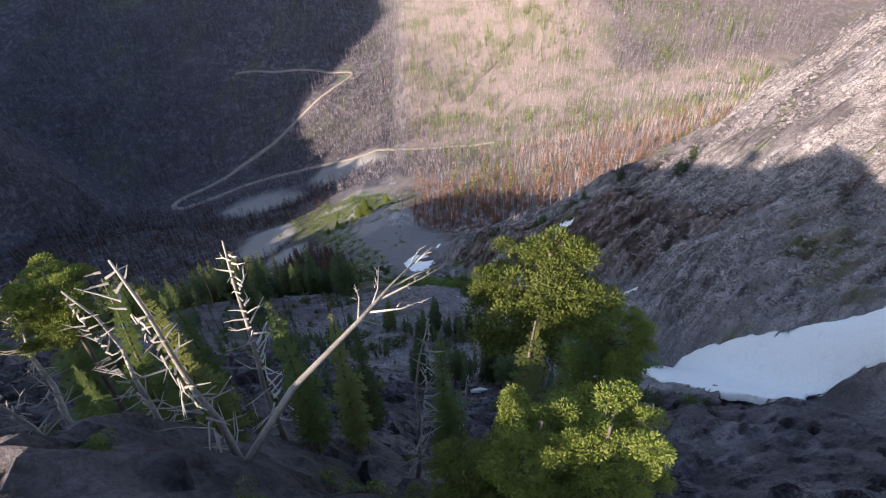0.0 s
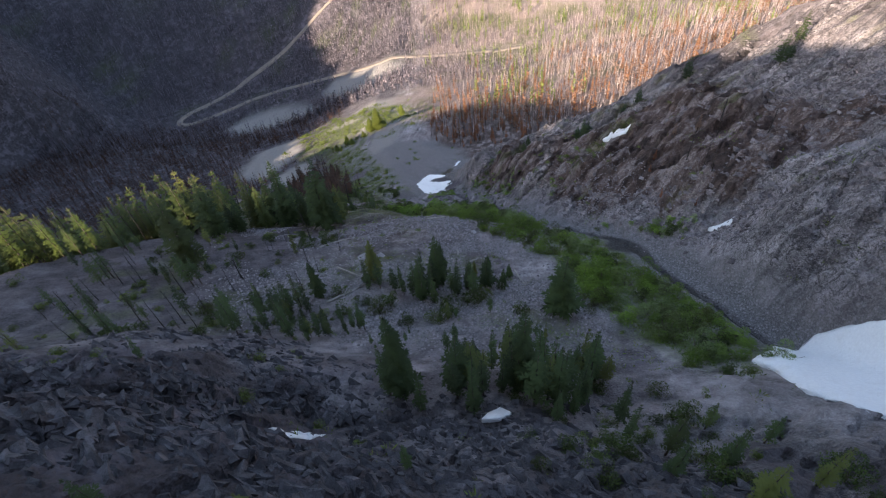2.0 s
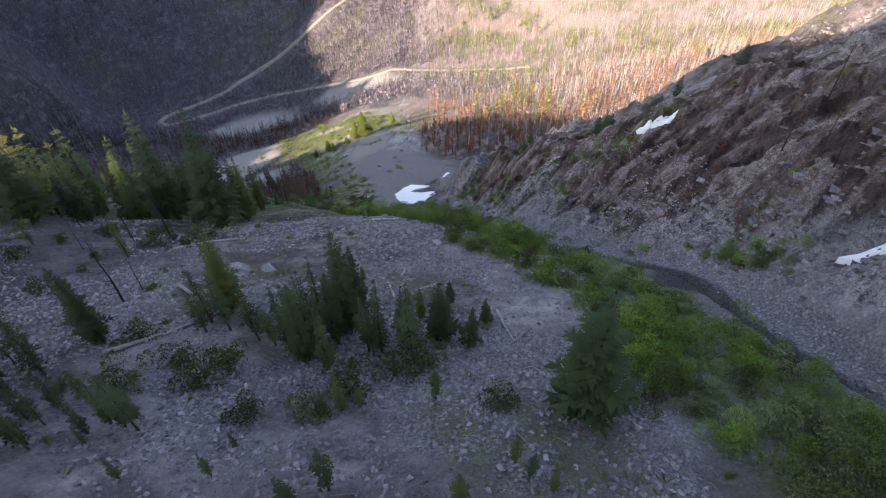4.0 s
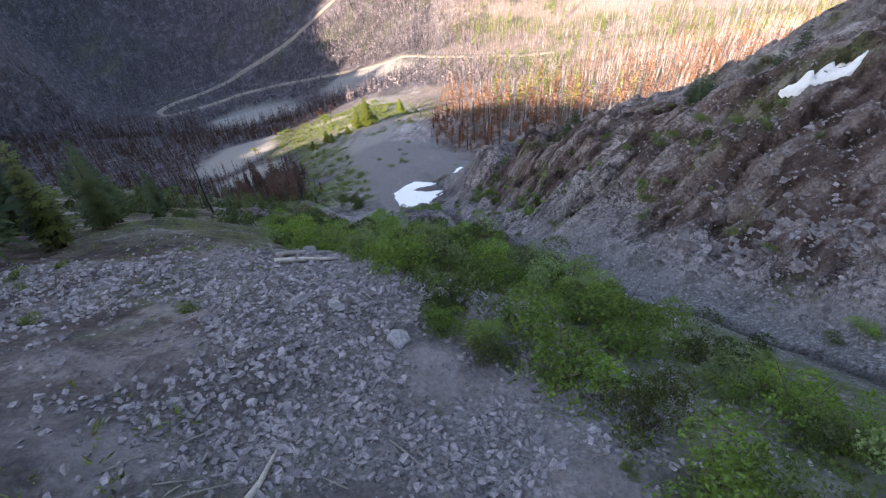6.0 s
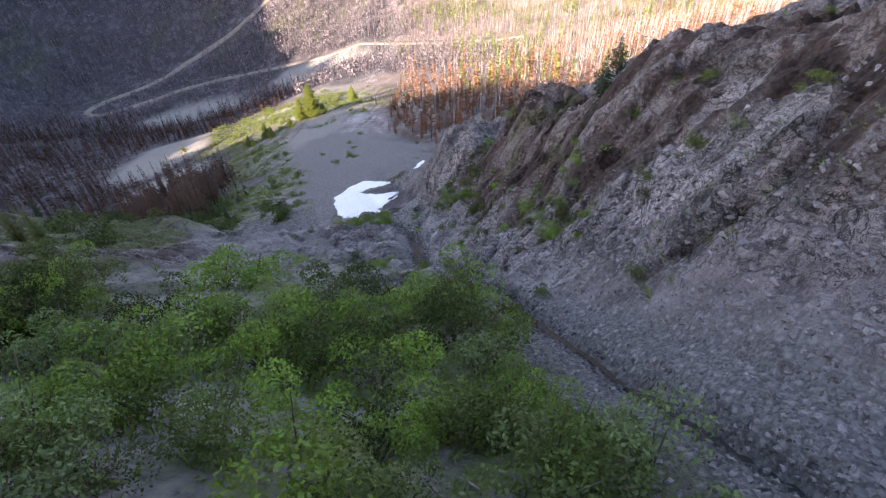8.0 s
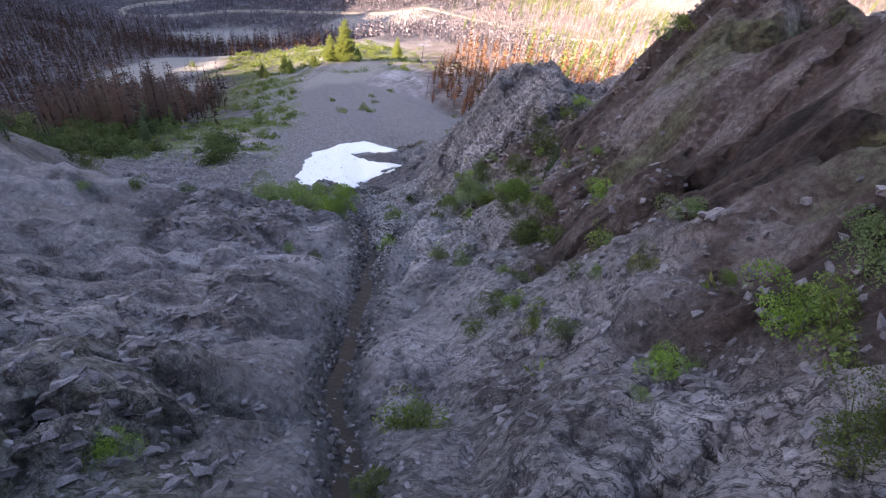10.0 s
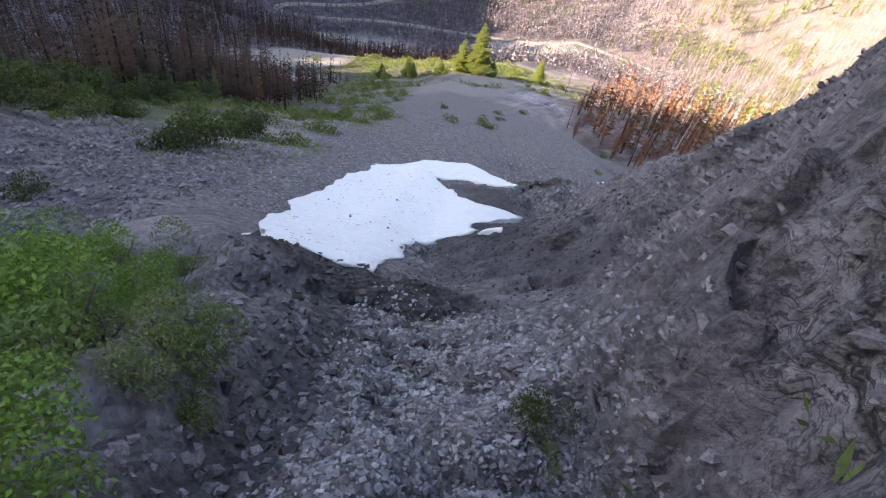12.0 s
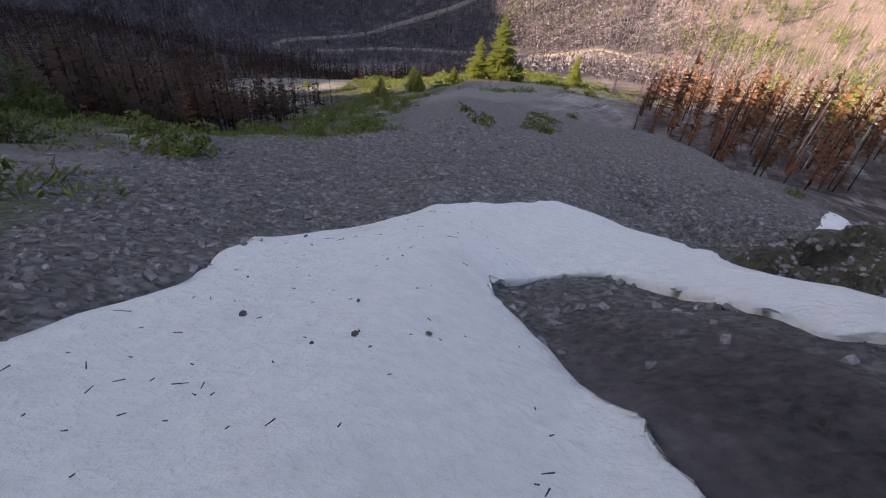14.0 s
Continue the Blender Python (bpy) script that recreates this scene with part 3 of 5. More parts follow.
ground_ob = tagged(new("ground", land), "steep grey scree and rock mountainside with burnt soil", "ground", kind="structure")


def at(x, y):
    """Height of the ground sheet itself."""
    x, y = np.asarray(x, float), np.asarray(y, float)
    i, j = np.clip(np.searchsorted(gx, x) - 1, 0, nx - 2), np.clip(np.searchsorted(gy, y) - 1, 0, ny - 2)
    a, b = (x - gx[i]) / (gx[i + 1] - gx[i]), (y - gy[j]) / (gy[j + 1] - gy[j])
    return (GZ[j, i] * (1 - a) + GZ[j, i + 1] * a) * (1 - b) + (GZ[j + 1, i] * (1 - a) + GZ[j + 1, i + 1] * a) * b


# ---- snow ----
def snow_patch(outline, thick, label, cell=0.35, ragged=0.35, name="snow_patch", bed=lie):
    """A thick sheet of old snow inside a closed outline in plan, with a rounded, undercut rim."""
    o = np.array(outline, float)
    lo, hi = o.min(0) - 1.5, o.max(0) + 1.5
    ax, ay = np.arange(lo[0], hi[0], cell), np.arange(lo[1], hi[1], cell)
    X, Y = np.meshgrid(ax, ay)

    def depth(px, py):
        px, py = px + ragged * rough(px, py, 2.6, 3, 51), py + ragged * rough(px, py, 2.6, 3, 57)
        best, inside = np.full(px.shape, 1e9), np.zeros(px.shape, bool)
        for a, b in zip(o, np.roll(o, -1, 0)):
            e = b - a
            k = np.clip(((px - a[0]) * e[0] + (py - a[1]) * e[1]) / (e @ e), 0, 1)
            best = np.minimum(best, np.hypot(px - a[0] - k * e[0], py - a[1] - k * e[1]))
            cross = (a[1] > py) != (b[1] > py)
            inside ^= cross & (px < (b[0] - a[0]) * (py - a[1]) / (b[1] - a[1] + 1e-12) + a[0])
        return np.where(inside, best, -best)

    D = depth(X, Y)
    e = 0.05
    for _ in range(3):
        GXd, GYd = (depth(X + e, Y) - D) / e, (depth(X, Y + e) - D) / e
        g = np.maximum(np.hypot(GXd, GYd), 0.3) ** 2
        move = (D < 0) & (D > -1.6 * cell)
        X, Y = np.where(move, X - D * GXd / g, X), np.where(move, Y - D * GYd / g, Y)
        D = np.where(move, depth(X, Y), D)
    usable = D > -0.12
    D = np.maximum(D, 0)
    top = bed(X, Y) + thick * (0.3 + 0.7 * np.sqrt(np.clip(D / 1.6, 0, 1))) + min(thick, 1) * (0.1 * rough(X, Y, 3.5, 3, 61) + 0.06 * rough(X, Y, 0.9, 2, 63))
    top = np.maximum(top, ground(X, Y) + 0.04 + 0.1 * np.clip(D, 0, 1))
    bm = bmesh.new()
    vs = {}
    for j in range(len(ay) - 1):
        for i in range(len(ax) - 1):
            c = [(j, i), (j, i + 1), (j + 1, i + 1), (j + 1, i)]
            if all(usable[q] for q in c) and max(D[q] for q in c) > 0.05:
                for q in c:
                    if q not in vs:
                        vs[q] = bm.verts.new((X[q], Y[q], top[q]))
                bm.faces.new([vs[q] for q in c])
    rim = [ed for ed in bm.edges if len(ed.link_faces) == 1]
    out = bmesh.ops.extrude_edge_only(bm, edges=rim)
    for v in out["geom"]:
        if isinstance(v, bmesh.types.BMVert):
            v.co.z -= thick * 0.9 + 0.5
    bmesh.ops.recalc_face_normals(bm, faces=bm.faces)
    me = bpy.data.meshes.new(name)
    bm.to_mesh(me)
    bm.free()
    me.materials.append(SNOW)
    me.polygons.foreach_set("use_smooth", [True] * len(me.polygons))
    return tagged(new(name, me), label, "snow patch", "snow patches")


MAIN_SNOW = [(-12.9, 204.6), (-13.6, 206.4), (-15, 208.3), (-16.3, 210.1), (-17.1, 212.5), (-18.5, 213.8), (-20.5, 219.9), (-21.7, 223.7), (-22.8, 228.8), (-23.9, 232.9), (-22.6, 236.5), (-20.4, 240.5), (-19, 244.3),
             (-16.8, 244), (-14.8, 242.8), (-12.7, 241), (-11, 237), (-10.5, 232.4), (-12.5, 232.4), (-13.7, 234.2), (-15.6, 235.4), (-16.7, 234.6), (-17.9, 233.2), (-16.8, 232), (-15.2, 230), (-14, 228.4), (-12.6, 226.2),
             (-11, 224.6), (-9.5, 224.7), (-7.6, 225.2), (-7.7, 221.5), (-8, 218.2), (-8.8, 218), (-8.8, 216.9), (-8.2, 215.5), (-9.7, 215), (-10, 212.2), (-9.4, 210.3), (-9, 209), (-8.5, 208.2), (-8.6, 206.8),
             (-9.7, 206.4), (-10.7, 206.6), (-12, 206.4)]
snow_patch(MAIN_SNOW, 0.42, "melting white old snow field sprinkled with stones in the gully")
snow_patch([(35.2, 69.3), (40, 73.5), (46.5, 75), (49.5, 70), (52.8, 61), (59.5, 56), (66, 50), (62, 44), (54, 46), (52, 49), (43, 46.5), (39.5, 52), (35.5, 57), (34.8, 62)], 1.2, "large white old snow field below the grey cliff", 0.5, 0.6)
snow_patch([(36, 152.2), (38.5, 151.6), (42, 150.8), (40.5, 149.4), (38.4, 149.8), (36.5, 150)], 0.8, "narrow strip of white snow on burnt rock slope", 0.3, 0.25)
snow_patch([(43.8, 104.3), (45, 103.6), (47.6, 103.9), (47.2, 102.6), (45.2, 101), (44.2, 102.6)], 0.4, "small strip of white snow below the grey cliff", 0.25, 0.2)
snow_patch([(-7, 255), (-5.5, 256), (-3.6, 262), (-4.6, 262.4), (-6.2, 258)], 0.1, "small strip of white snow on grey gravel", 0.25, 0.25, bed=at)
snow_patch([(-7.9, 214.9), (-7.3, 215.3), (-6.7, 215.2), (-6.4, 214.6), (-6.8, 214.8), (-7.3, 214.8)], 0.06, "thin remnant of white snow on dark silt", 0.08, 0.12, bed=at)
snow_patch([(-15.4, 53.8), (-13.5, 54.7), (-11.5, 55.6), (-12, 54.4), (-13.8, 53.4)], 0.15, "small patch of white snow among dark rocks", 0.2, 0.15)
snow_patch([(2.4, 55.6), (4, 56), (5.2, 57), (4.2, 58), (3, 57)], 0.25, "small patch of white snow beside dark conifers", 0.2, 0.15)



snow_patch([(-7, 226.5), (-6.2, 226.3), (-6, 225.8), (-6.7, 225.9)], 0.05, "thin remnant of white snow on dark silt", 0.08, 0.1, bed=at)

# ---- stones, wood and plants: shapes ----
def rng(seed):
    return np.random.RandomState(seed)


def stone_mesh(name, seed, material, flat=0.6, cuts=0):
    """An angular block: a jittered many-sided ball, cut flat on some sides."""
    r = rng(seed)
    bm = bmesh.new()
    bmesh.ops.create_icosphere(bm, subdivisions=1 + cuts, radius=0.5)
    planes = [Vector(r.normal(size=3)).normalized() for _ in range(5 + 3 * cuts)]
    for v in bm.verts:
        v.co *= 1 + 0.22 * (r.rand() - 0.5) / (1 + cuts) + (0.16 * noise.noise(v.co * 4 + Vector((seed, 0, 0))) + 0.07 * noise.noise(v.co * 11) if cuts else 0)
        for p in planes:
            over = v.co.dot(p) - (0.33 if cuts < 2 else 0.38)
            if over > 0:
                v.co -= p * over
        v.co.z *= flat
        v.co.x *= 1.25
    me = bpy.data.meshes.new(name)
    bm.to_mesh(me)
    bm.free()
    me.materials.append(material)
    return me


def kites(base, tip, side, width):
    """Flat sprays: four corners each, widest at two fifths of the way."""
    mid = base + (tip - base) * 0.42
    v = np.stack([base, mid + side * width[:, None], tip, mid - side * width[:, None]], 1).reshape(-1, 3)
    return v, np.arange(len(v)).reshape(-1, 4)


def unit(a):
    return a / np.maximum(np.linalg.norm(a, axis=-1, keepdims=True), 1e-9)


def conifer_crown(seed, levels=22, whorl=6, reach=0.17, bare=0.08, droop=0.35, gaps=0.1, sprays=4, full=1.0):
    """Sprays of needles on whorls of drooping branches, for a tree one metre high."""
    r = rng(seed)
    bases, tips, sides, widths = [], [], [], []
    for k in range(levels):
        h = bare + (1 - bare) * (k + 0.6 * r.rand()) / levels
        length = reach * full * (1 - h) ** 0.75 * (0.75 + 0.5 * r.rand()) * min(1, 0.45 + (h - bare) * 4) + 0.012
        turn = r.rand() * 6.3
        for q in range(whorl):
            if r.rand() < gaps:
                continue
            a = turn + 6.2832 * (q + 0.5 * r.rand()) / whorl
            long = length * (0.65 + 0.6 * r.rand())
            out = np.array([math.cos(a), math.sin(a), 0])
            fall = droop * (0.6 + 0.6 * r.rand()) * (1 - 0.9 * h)
            here = np.array([0, 0, h])
            bend = lambda f: here + out * long * f + np.array([0, 0, long * (0.12 * f - fall * f * f)])
            across = np.array([-out[1], out[0], 0])
            for i in range(sprays):
                f = (i + 0.5) / sprays
                for side in (-1, 1):
                    b = bend(f * 0.9)
                    reach_out = long * (0.62 - 0.34 * f) * (0.7 + 0.5 * r.rand())
                    t = b + unit(out * 0.75 + across * side * (0.9 + 0.3 * r.rand()) + np.array([0, 0, -0.25 + 0.35 * r.rand()])) * reach_out
                    bases.append(b), tips.append(t)
                    sides.append(unit(np.cross(t - b, [0.3 * (r.rand() - 0.5), 0.3 * (r.rand() - 0.5), 1])))
                    widths.append(reach_out * 0.24)
            bases.append(bend(0.55)), tips.append(bend(1.12)), sides.append(across), widths.append(long * 0.09)
    bases.append(np.array([0, 0, 0.93])), tips.append(np.array([0, 0, 1.0])), sides.append(np.array([1.0, 0, 0])), widths.append(0.006)
    return kites(np.array(bases), np.array(tips), np.array(sides), np.array(widths))


def tube(points, radii, sides=6):
    """A closed tapering tube along points."""
    p = np.array(points, float)
    v, f = [], []
    for i, c in enumerate(p):
        d = unit(p[min(i + 1, len(p) - 1)] - p[max(i - 1, 0)])
        a = unit(np.cross(d, [0.31, 0.95, 0.07] if abs(d[2]) > 0.8 else [0, 0, 1]))
        b = np.cross(d, a)
        for k in range(sides):
            t = 6.28318 * k / sides
            v.append(c + radii[i] * (a * math.cos(t) + b * math.sin(t)))
    for i in range(len(p) - 1):
        for k in range(sides):
            f.append((i * sides + k, i * sides + (k + 1) % sides, (i + 1) * sides + (k + 1) % sides, (i + 1) * sides + k))
    f.append(tuple(range(sides))[::-1])
    f.append(tuple(range((len(p) - 1) * sides, len(p) * sides)))
    return v, f


def joined(pieces):
    v, f = [], []
    for pv, pf in pieces:
        n = len(v)
        v += [tuple(q) for q in pv]
        f += [tuple(int(i) + n for i in q) for q in pf]
    return v, f


def twigs(seed, count, lo, hi, reach, up=0.1, sides=3, thick=0.0042):
    """Bare branches round an upright stem one metre high, each forked at its end."""
    r = rng(seed)
    out = []
    for k in range(count):
        h = lo + (hi - lo) * (k + r.rand()) / count
        a = r.rand() * 6.3
        long = reach * (0.35 + 0.8 * r.rand()) * (1.15 - 0.8 * h)
        d = np.array([math.cos(a), math.sin(a), up + 0.4 * (r.rand() - 0.5)])
        b = np.array([0, 0, h])
        m = b + d * long * 0.55 + [0, 0, long * 0.08 * (r.rand() - 0.3)]
        e = m + (d + r.normal(size=3) * 0.3) * long * 0.5
        out.append(tube([b, m, e], [thick, thick * 0.65, thick * 0.2], sides))
        if r.rand() < 0.7:
            e2 = m + (d + r.normal(size=3) * 0.6) * long * 0.35
            out.append(tube([m, e2], [thick * 0.5, thick * 0.15], sides))
    return joined(out)


def stem(seed, bend=0.02, base=0.018, top=0.003, n=7, sides=7):
    r = rng(seed)
    w = np.cumsum(r.normal(size=(n, 2)) * bend, 0)
    w -= w[0]
    return tube([(w[i, 0], w[i, 1], i / (n - 1) - (0.02 if i == 0 else 0)) for i in range(n)], [base + (top - base) * (i / (n - 1)) ** 0.8 for i in range(n)], sides)


def conifer(seed, needles, bark, name="conifer", **shape):
    tree = new(name)
    v, f = stem(seed, 0.004, 0.016, 0.002)
    part("trunk", mesh_of("trunk", v, f, bark, True), tree)
    v, f = conifer_crown(seed, **shape)
    part("crown", mesh_of("crown", v, f, needles), tree)
    return tree


def snag(seed, wood, name="dead_tree", count=40, reach=0.16, bend=0.012, base=0.017):
    tree = new(name)
    v, f = stem(seed, bend, base, 0.003)
    part("trunk", mesh_of("trunk", v, f, wood, True), tree)
    v, f = twigs(seed + 1, count, 0.15, 0.97, reach)
    tagged(part("branchwork", mesh_of("branchwork", v, f, wood), tree), kind="stuff")
    return tree


def leaf_cloud(seed, count, leaf, flat=0.75):
    """Leaves on the outer part of an uneven dome one metre across."""
    r = rng(seed)
    lobes = [(r.normal(size=3) * [0.22, 0.22, 0.1] + [0, 0, 0.3], 0.2 + 0.13 * r.rand()) for _ in range(7)]
    which = r.randint(0, len(lobes), count)
    d = unit(r.normal(size=(count, 3)))
    d[:, 2] = np.abs(d[:, 2]) * 1.1 - 0.25
    c = np.array([lobes[i][0] for i in which]) + d * np.array([lobes[i][1] for i in which])[:, None] * (0.55 + 0.5 * r.rand(count, 1) ** 0.5)
    c[:, 2] = np.maximum(c[:, 2] * flat / 0.75, 0.03)
    n = unit(d + 0.9 * r.normal(size=(count, 3)))
    u = unit(np.cross(n, r.normal(size=(count, 3))))
    w = np.cross(n, u)
    size = leaf * (0.6 + 0.8 * r.rand(count))
    return kites(c - u * size[:, None], c + u * size[:, None], w, size * 0.55)


def shrub(seed, leaves, name="shrub", count=620, leaf=0.045, flat=0.75):
    bush = new(name)
    r = rng(seed)
    stems = []
    for _ in range(5):
        a, s = r.rand() * 6.3, 0.15 + 0.3 * r.rand()
        stems.append(tube([(0, 0, -0.05), (s * 0.4 * math.cos(a), s * 0.4 * math.sin(a), 0.22), (s * math.cos(a), s * math.sin(a), 0.5)], [0.014, 0.01, 0.004], 4))
    v, f = joined(stems)
    tagged(part("stemwork", mesh_of("stemwork", v, f, BARK), bush), kind="stuff")
    v, f = leaf_cloud(seed, count, leaf, flat)
    part("foliage", mesh_of("foliage", v, f, leaves), bush)
    return bush


def pine(x, y, top, wide, deep, seed):
    """A pine whose bare stem carries a broad, uneven crown of needle tufts; wide and deep give the crown's size."""
    r = rng(seed)
    tree = new("pine")
    low = float(at(x, y)) - 0.3
    tree.location = (x, y, low)
    h = top - low
    v, f = stem(seed, 0.008, 0.018, 0.004)
    part("trunk", mesh_of("trunk", np.array(v) * [h, h, h * 0.97], f, BARK, True), tree)
    pieces, limbs = [], []
    for k in range(84):
        a, q = r.rand() * 6.283, r.rand() ** 1.2
        reach = 0.5 * wide * (0.35 + 0.65 * math.sin(math.pi * (0.16 + 0.74 * q))) * r.rand() ** 0.6
        c = np.array([reach * math.cos(a), reach * math.sin(a), h - 0.1 * deep - 0.85 * deep * q])
        n, size = 520, wide * (0.1 + 0.06 * r.rand())
        d = unit(r.normal(size=(n, 3)))
        d[:, 2] = np.abs(d[:, 2]) * 0.9 - 0.3
        b = c + d * size * (0.3 + 0.6 * r.rand(n, 1)) * [1, 1, 0.75]
        tip = b + unit(d + 0.5 * r.normal(size=(n, 3)) + [0, 0, 0.45]) * size * 0.2 * (0.6 + 0.6 * r.rand(n, 1))
        pieces.append(kites(b, tip, unit(np.cross(tip - b, r.normal(size=(n, 3)))), np.full(n, size * 0.04)))
        limbs.append(tube([(0, 0, c[2] - 0.5 * reach - 0.2), c], [0.025, 0.008], 4))
    v = np.concatenate([p[0] for p in pieces])
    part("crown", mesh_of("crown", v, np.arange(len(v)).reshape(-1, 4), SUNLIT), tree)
    v, f = joined(limbs)
    tagged(part("limbwork", mesh_of("limbwork", v, f, BARK), tree), kind="stuff")
    return tagged(tree, "broad-crowned pine with needles coloured a sunlit yellow-green", "pine tree", "broad pines")


def settle(x, y, scale, turn, lean=(0, 0), sink=0.05, wide=1.0):
    z = float(at(x, y)) - sink
    return pose(x, y, z, lean[0], lean[1], turn) @ Matrix.Diagonal((scale * wide, scale * wide, scale, 1))


PLACED = set()


def plant(kinds, spots, label, category, group, seed=0, lean=4.0):
    """Stand copies of the given trees at (x, y, height[, width]) places."""
    r = rng(seed)
    for k, spot in enumerate(spots):
        x, y, h = spot[:3]
        wide = (spot[3] if len(spot) > 3 else 1.0) * (0.85 + 0.3 * r.rand())
        m = settle(x, y, h, 360 * r.rand(), ((r.rand() - 0.5) * lean, (r.rand() - 0.5) * lean), 0.15, wide)
        kind = kinds[k % len(kinds)]
        if kind not in PLACED:
            PLACED.add(kind)
            kind.matrix_basis = m
            tagged(kind, label, category, group)
        else:
            copy_thing(kind, m @ Matrix.Diagonal([1 / v for v in kind.scale] + [1]))


def sow(count, seed, box, test, sizes):
    """Places in a box (x0, x1, y0, y1) where test(x, y) exceeds a throw of dice."""
    r = rng(seed)
    n = count * 40
    x, y = box[0] + (box[1] - box[0]) * r.rand(n), box[2] + (box[3] - box[2]) * r.rand(n)
    keep = np.nonzero(test(x, y) > r.rand(n))[0][:count]
    s = sizes[0] + (sizes[1] - sizes[0]) * r.rand(len(keep)) ** 1.6
    return [(float(x[i]), float(y[i]), float(h)) for i, h in zip(keep, s)]


# ---- conifers on the slope ----
GREENS = [conifer(3, NEEDLES, BARK), conifer(5, NEEDLES, BARK, reach=0.14, levels=26, gaps=0.16), conifer(8, NEEDLES, BARK, reach=0.2, levels=20, gaps=0.2, droop=0.5)]
plant(GREENS, [(-3.6, 91, 11.5), (-2.8, 92.4, 9.5, 0.8), (-30, 122.1, 20), (-39.5, 126.1, 20), (-33, 124.5, 15), (-45, 131, 15), (-28.5, 127, 12),
               (-4.3, 89.5, 8.2), (4, 91, 7.1), (4.5, 97.2, 3.4), (0.9, 89.8, 3.5), (7.9, 94.2, 3.3), (-4.3, 99.8, 2.2), (2.2, 93, 4.2), (6.5, 90.5, 5),
               (-13.8, 91.7, 9), (-6.1, 86.4, 9), (14.2, 82.5, 12.5), (6.6, 62.2, 13), (-5, 60.8, 14), (-50, 114, 16), (-46.5, 97.5, 18), (-21.2, 86.1, 8.5)],
      "dark green slender conifer standing on grey scree", "conifer tree", "conifers on the scree", 2)
POLES = [conifer(13, NEEDLES, BARK, name="young_conifer", reach=0.13, levels=14, sprays=3, gaps=0.12), conifer(15, NEEDLES, BARK, name="young_conifer", reach=0.16, levels=12, sprays=3, gaps=0.2, bare=0.2)]
stand = lambda cx, cy, rx, ry: lambda x, y: step(1.1, 0.6, np.hypot((x - cx) / rx, (y - cy) / ry))
plant(POLES, sow(46, 4, (-12, 22, 55, 72), stand(5, 63, 14, 6), (6, 10.5)) + sow(34, 12, (-36, -8, 68, 86), stand(-22, 77, 11, 6), (4, 8.5)) + sow(24, 14, (-18, 8, 82, 95), stand(-5, 88.5, 11, 4.5), (4.5, 9)) + sow(18, 16, (-30, 22, 66, 84), stand(-3, 75, 24, 8), (2, 5)) + [(15, 48, 6), (18.1, 45, 6), (23.7, 47, 6), (11, 43, 5), (15, 57, 7.5), (12, 60, 7), (20, 50, 6.5), (17, 52, 7), (14, 53, 6), (21.5, 55, 5), (9, 56, 6), (24, 52, 5), (26, 49, 5),
             (-13.9, 41.7, 4.5), (-19, 40.5, 4), (-15.3, 38.2, 4), (-25, 58, 3.5), (-8, 42, 3.2), (-28, 47, 3.5), (-33, 50, 4), (-22, 45, 3), (-38, 56, 5), (-42, 63, 6), (5, 44, 4), (-2, 47, 3.5), (-11, 34, 4), (-24, 36, 4.5)] + sow(34, 6, (-75, -30, 70, 108), lambda x, y: 0.35 + 0.65 * step(-0.2, 0.4, rough(x, y, 18, 2, 46)), (4, 9)) + sow(26, 18, (-100, -24, 140, 204), brush, (4, 8)), "dark green young conifer in a dense stand", "conifer tree", "young conifers", 5)
crest = lambda x, y: (0.12 * step(-22, -34, x) + 0.88 * step(-48, -62, x)) * np.exp(-((y - 122 - 0.3 * (x + 60)) / 9) ** 2)
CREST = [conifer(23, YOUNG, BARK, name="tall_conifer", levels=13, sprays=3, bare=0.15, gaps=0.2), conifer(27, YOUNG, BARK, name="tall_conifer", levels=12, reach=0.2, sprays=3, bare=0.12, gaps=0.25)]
row_y = [(-120, 96), (-85, 100), (-70, 114), (-58, 128), (-45, 140), (-30, 150)]
wood_edge = lambda x, y: step(1.15, 0.7, np.hypot((x + 46) / 24, (y - 131) / 13))
rank = lambda x, y: np.exp(-((y - np.interp(x, [p for p, _ in row_y], [q for _, q in row_y])) / 6) ** 2)
plant(GREENS, sow(20, 19, (-76, -26, 112, 150), wood_edge, (9, 17)), "dark green conifer in a loose stand on the shelf", "conifer tree", "conifers on the scree", 20)
plant(CREST, sow(90, 9, (-100, -54, 86, 160), rank, (10, 19)) + sow(80, 7, (-125, -22, 80, 150), crest, (8, 16)), "tall green conifer with a sunlit top on the crest", "conifer tree", "conifers along the crest", 8)



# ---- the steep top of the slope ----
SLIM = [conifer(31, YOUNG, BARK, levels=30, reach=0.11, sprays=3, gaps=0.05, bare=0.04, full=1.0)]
reach_up = lambda spots: [(x, y, max(top - float(at(x, y)), 2.0), w) for x, y, top, w in spots]
TOP_SLIM = reach_up([(1.3, 12.6, 211.5, 0.9), (-9.2, 16, 210.2, 0.9), (-11.3, 13.8, 208.6, 0.9), (-7, 19, 206.5, 0.8), (-13.5, 18, 207.5, 1), (-0.4, 22.2, 199, 1), (-10, 26, 197.5, 1), (-16, 24, 203, 1.1), (-20, 22, 205, 1.1),
                     (-24, 27, 200, 1.2), (-18, 30, 196, 1), (-6, 27, 195, 1), (10, 24, 197, 1.2), (13, 28, 192, 1.1), (8, 30, 190, 1), (-28, 33, 196, 1.2), (-5.5, 20.5, 203, 0.9), (5.8, 19, 203, 1.2)])
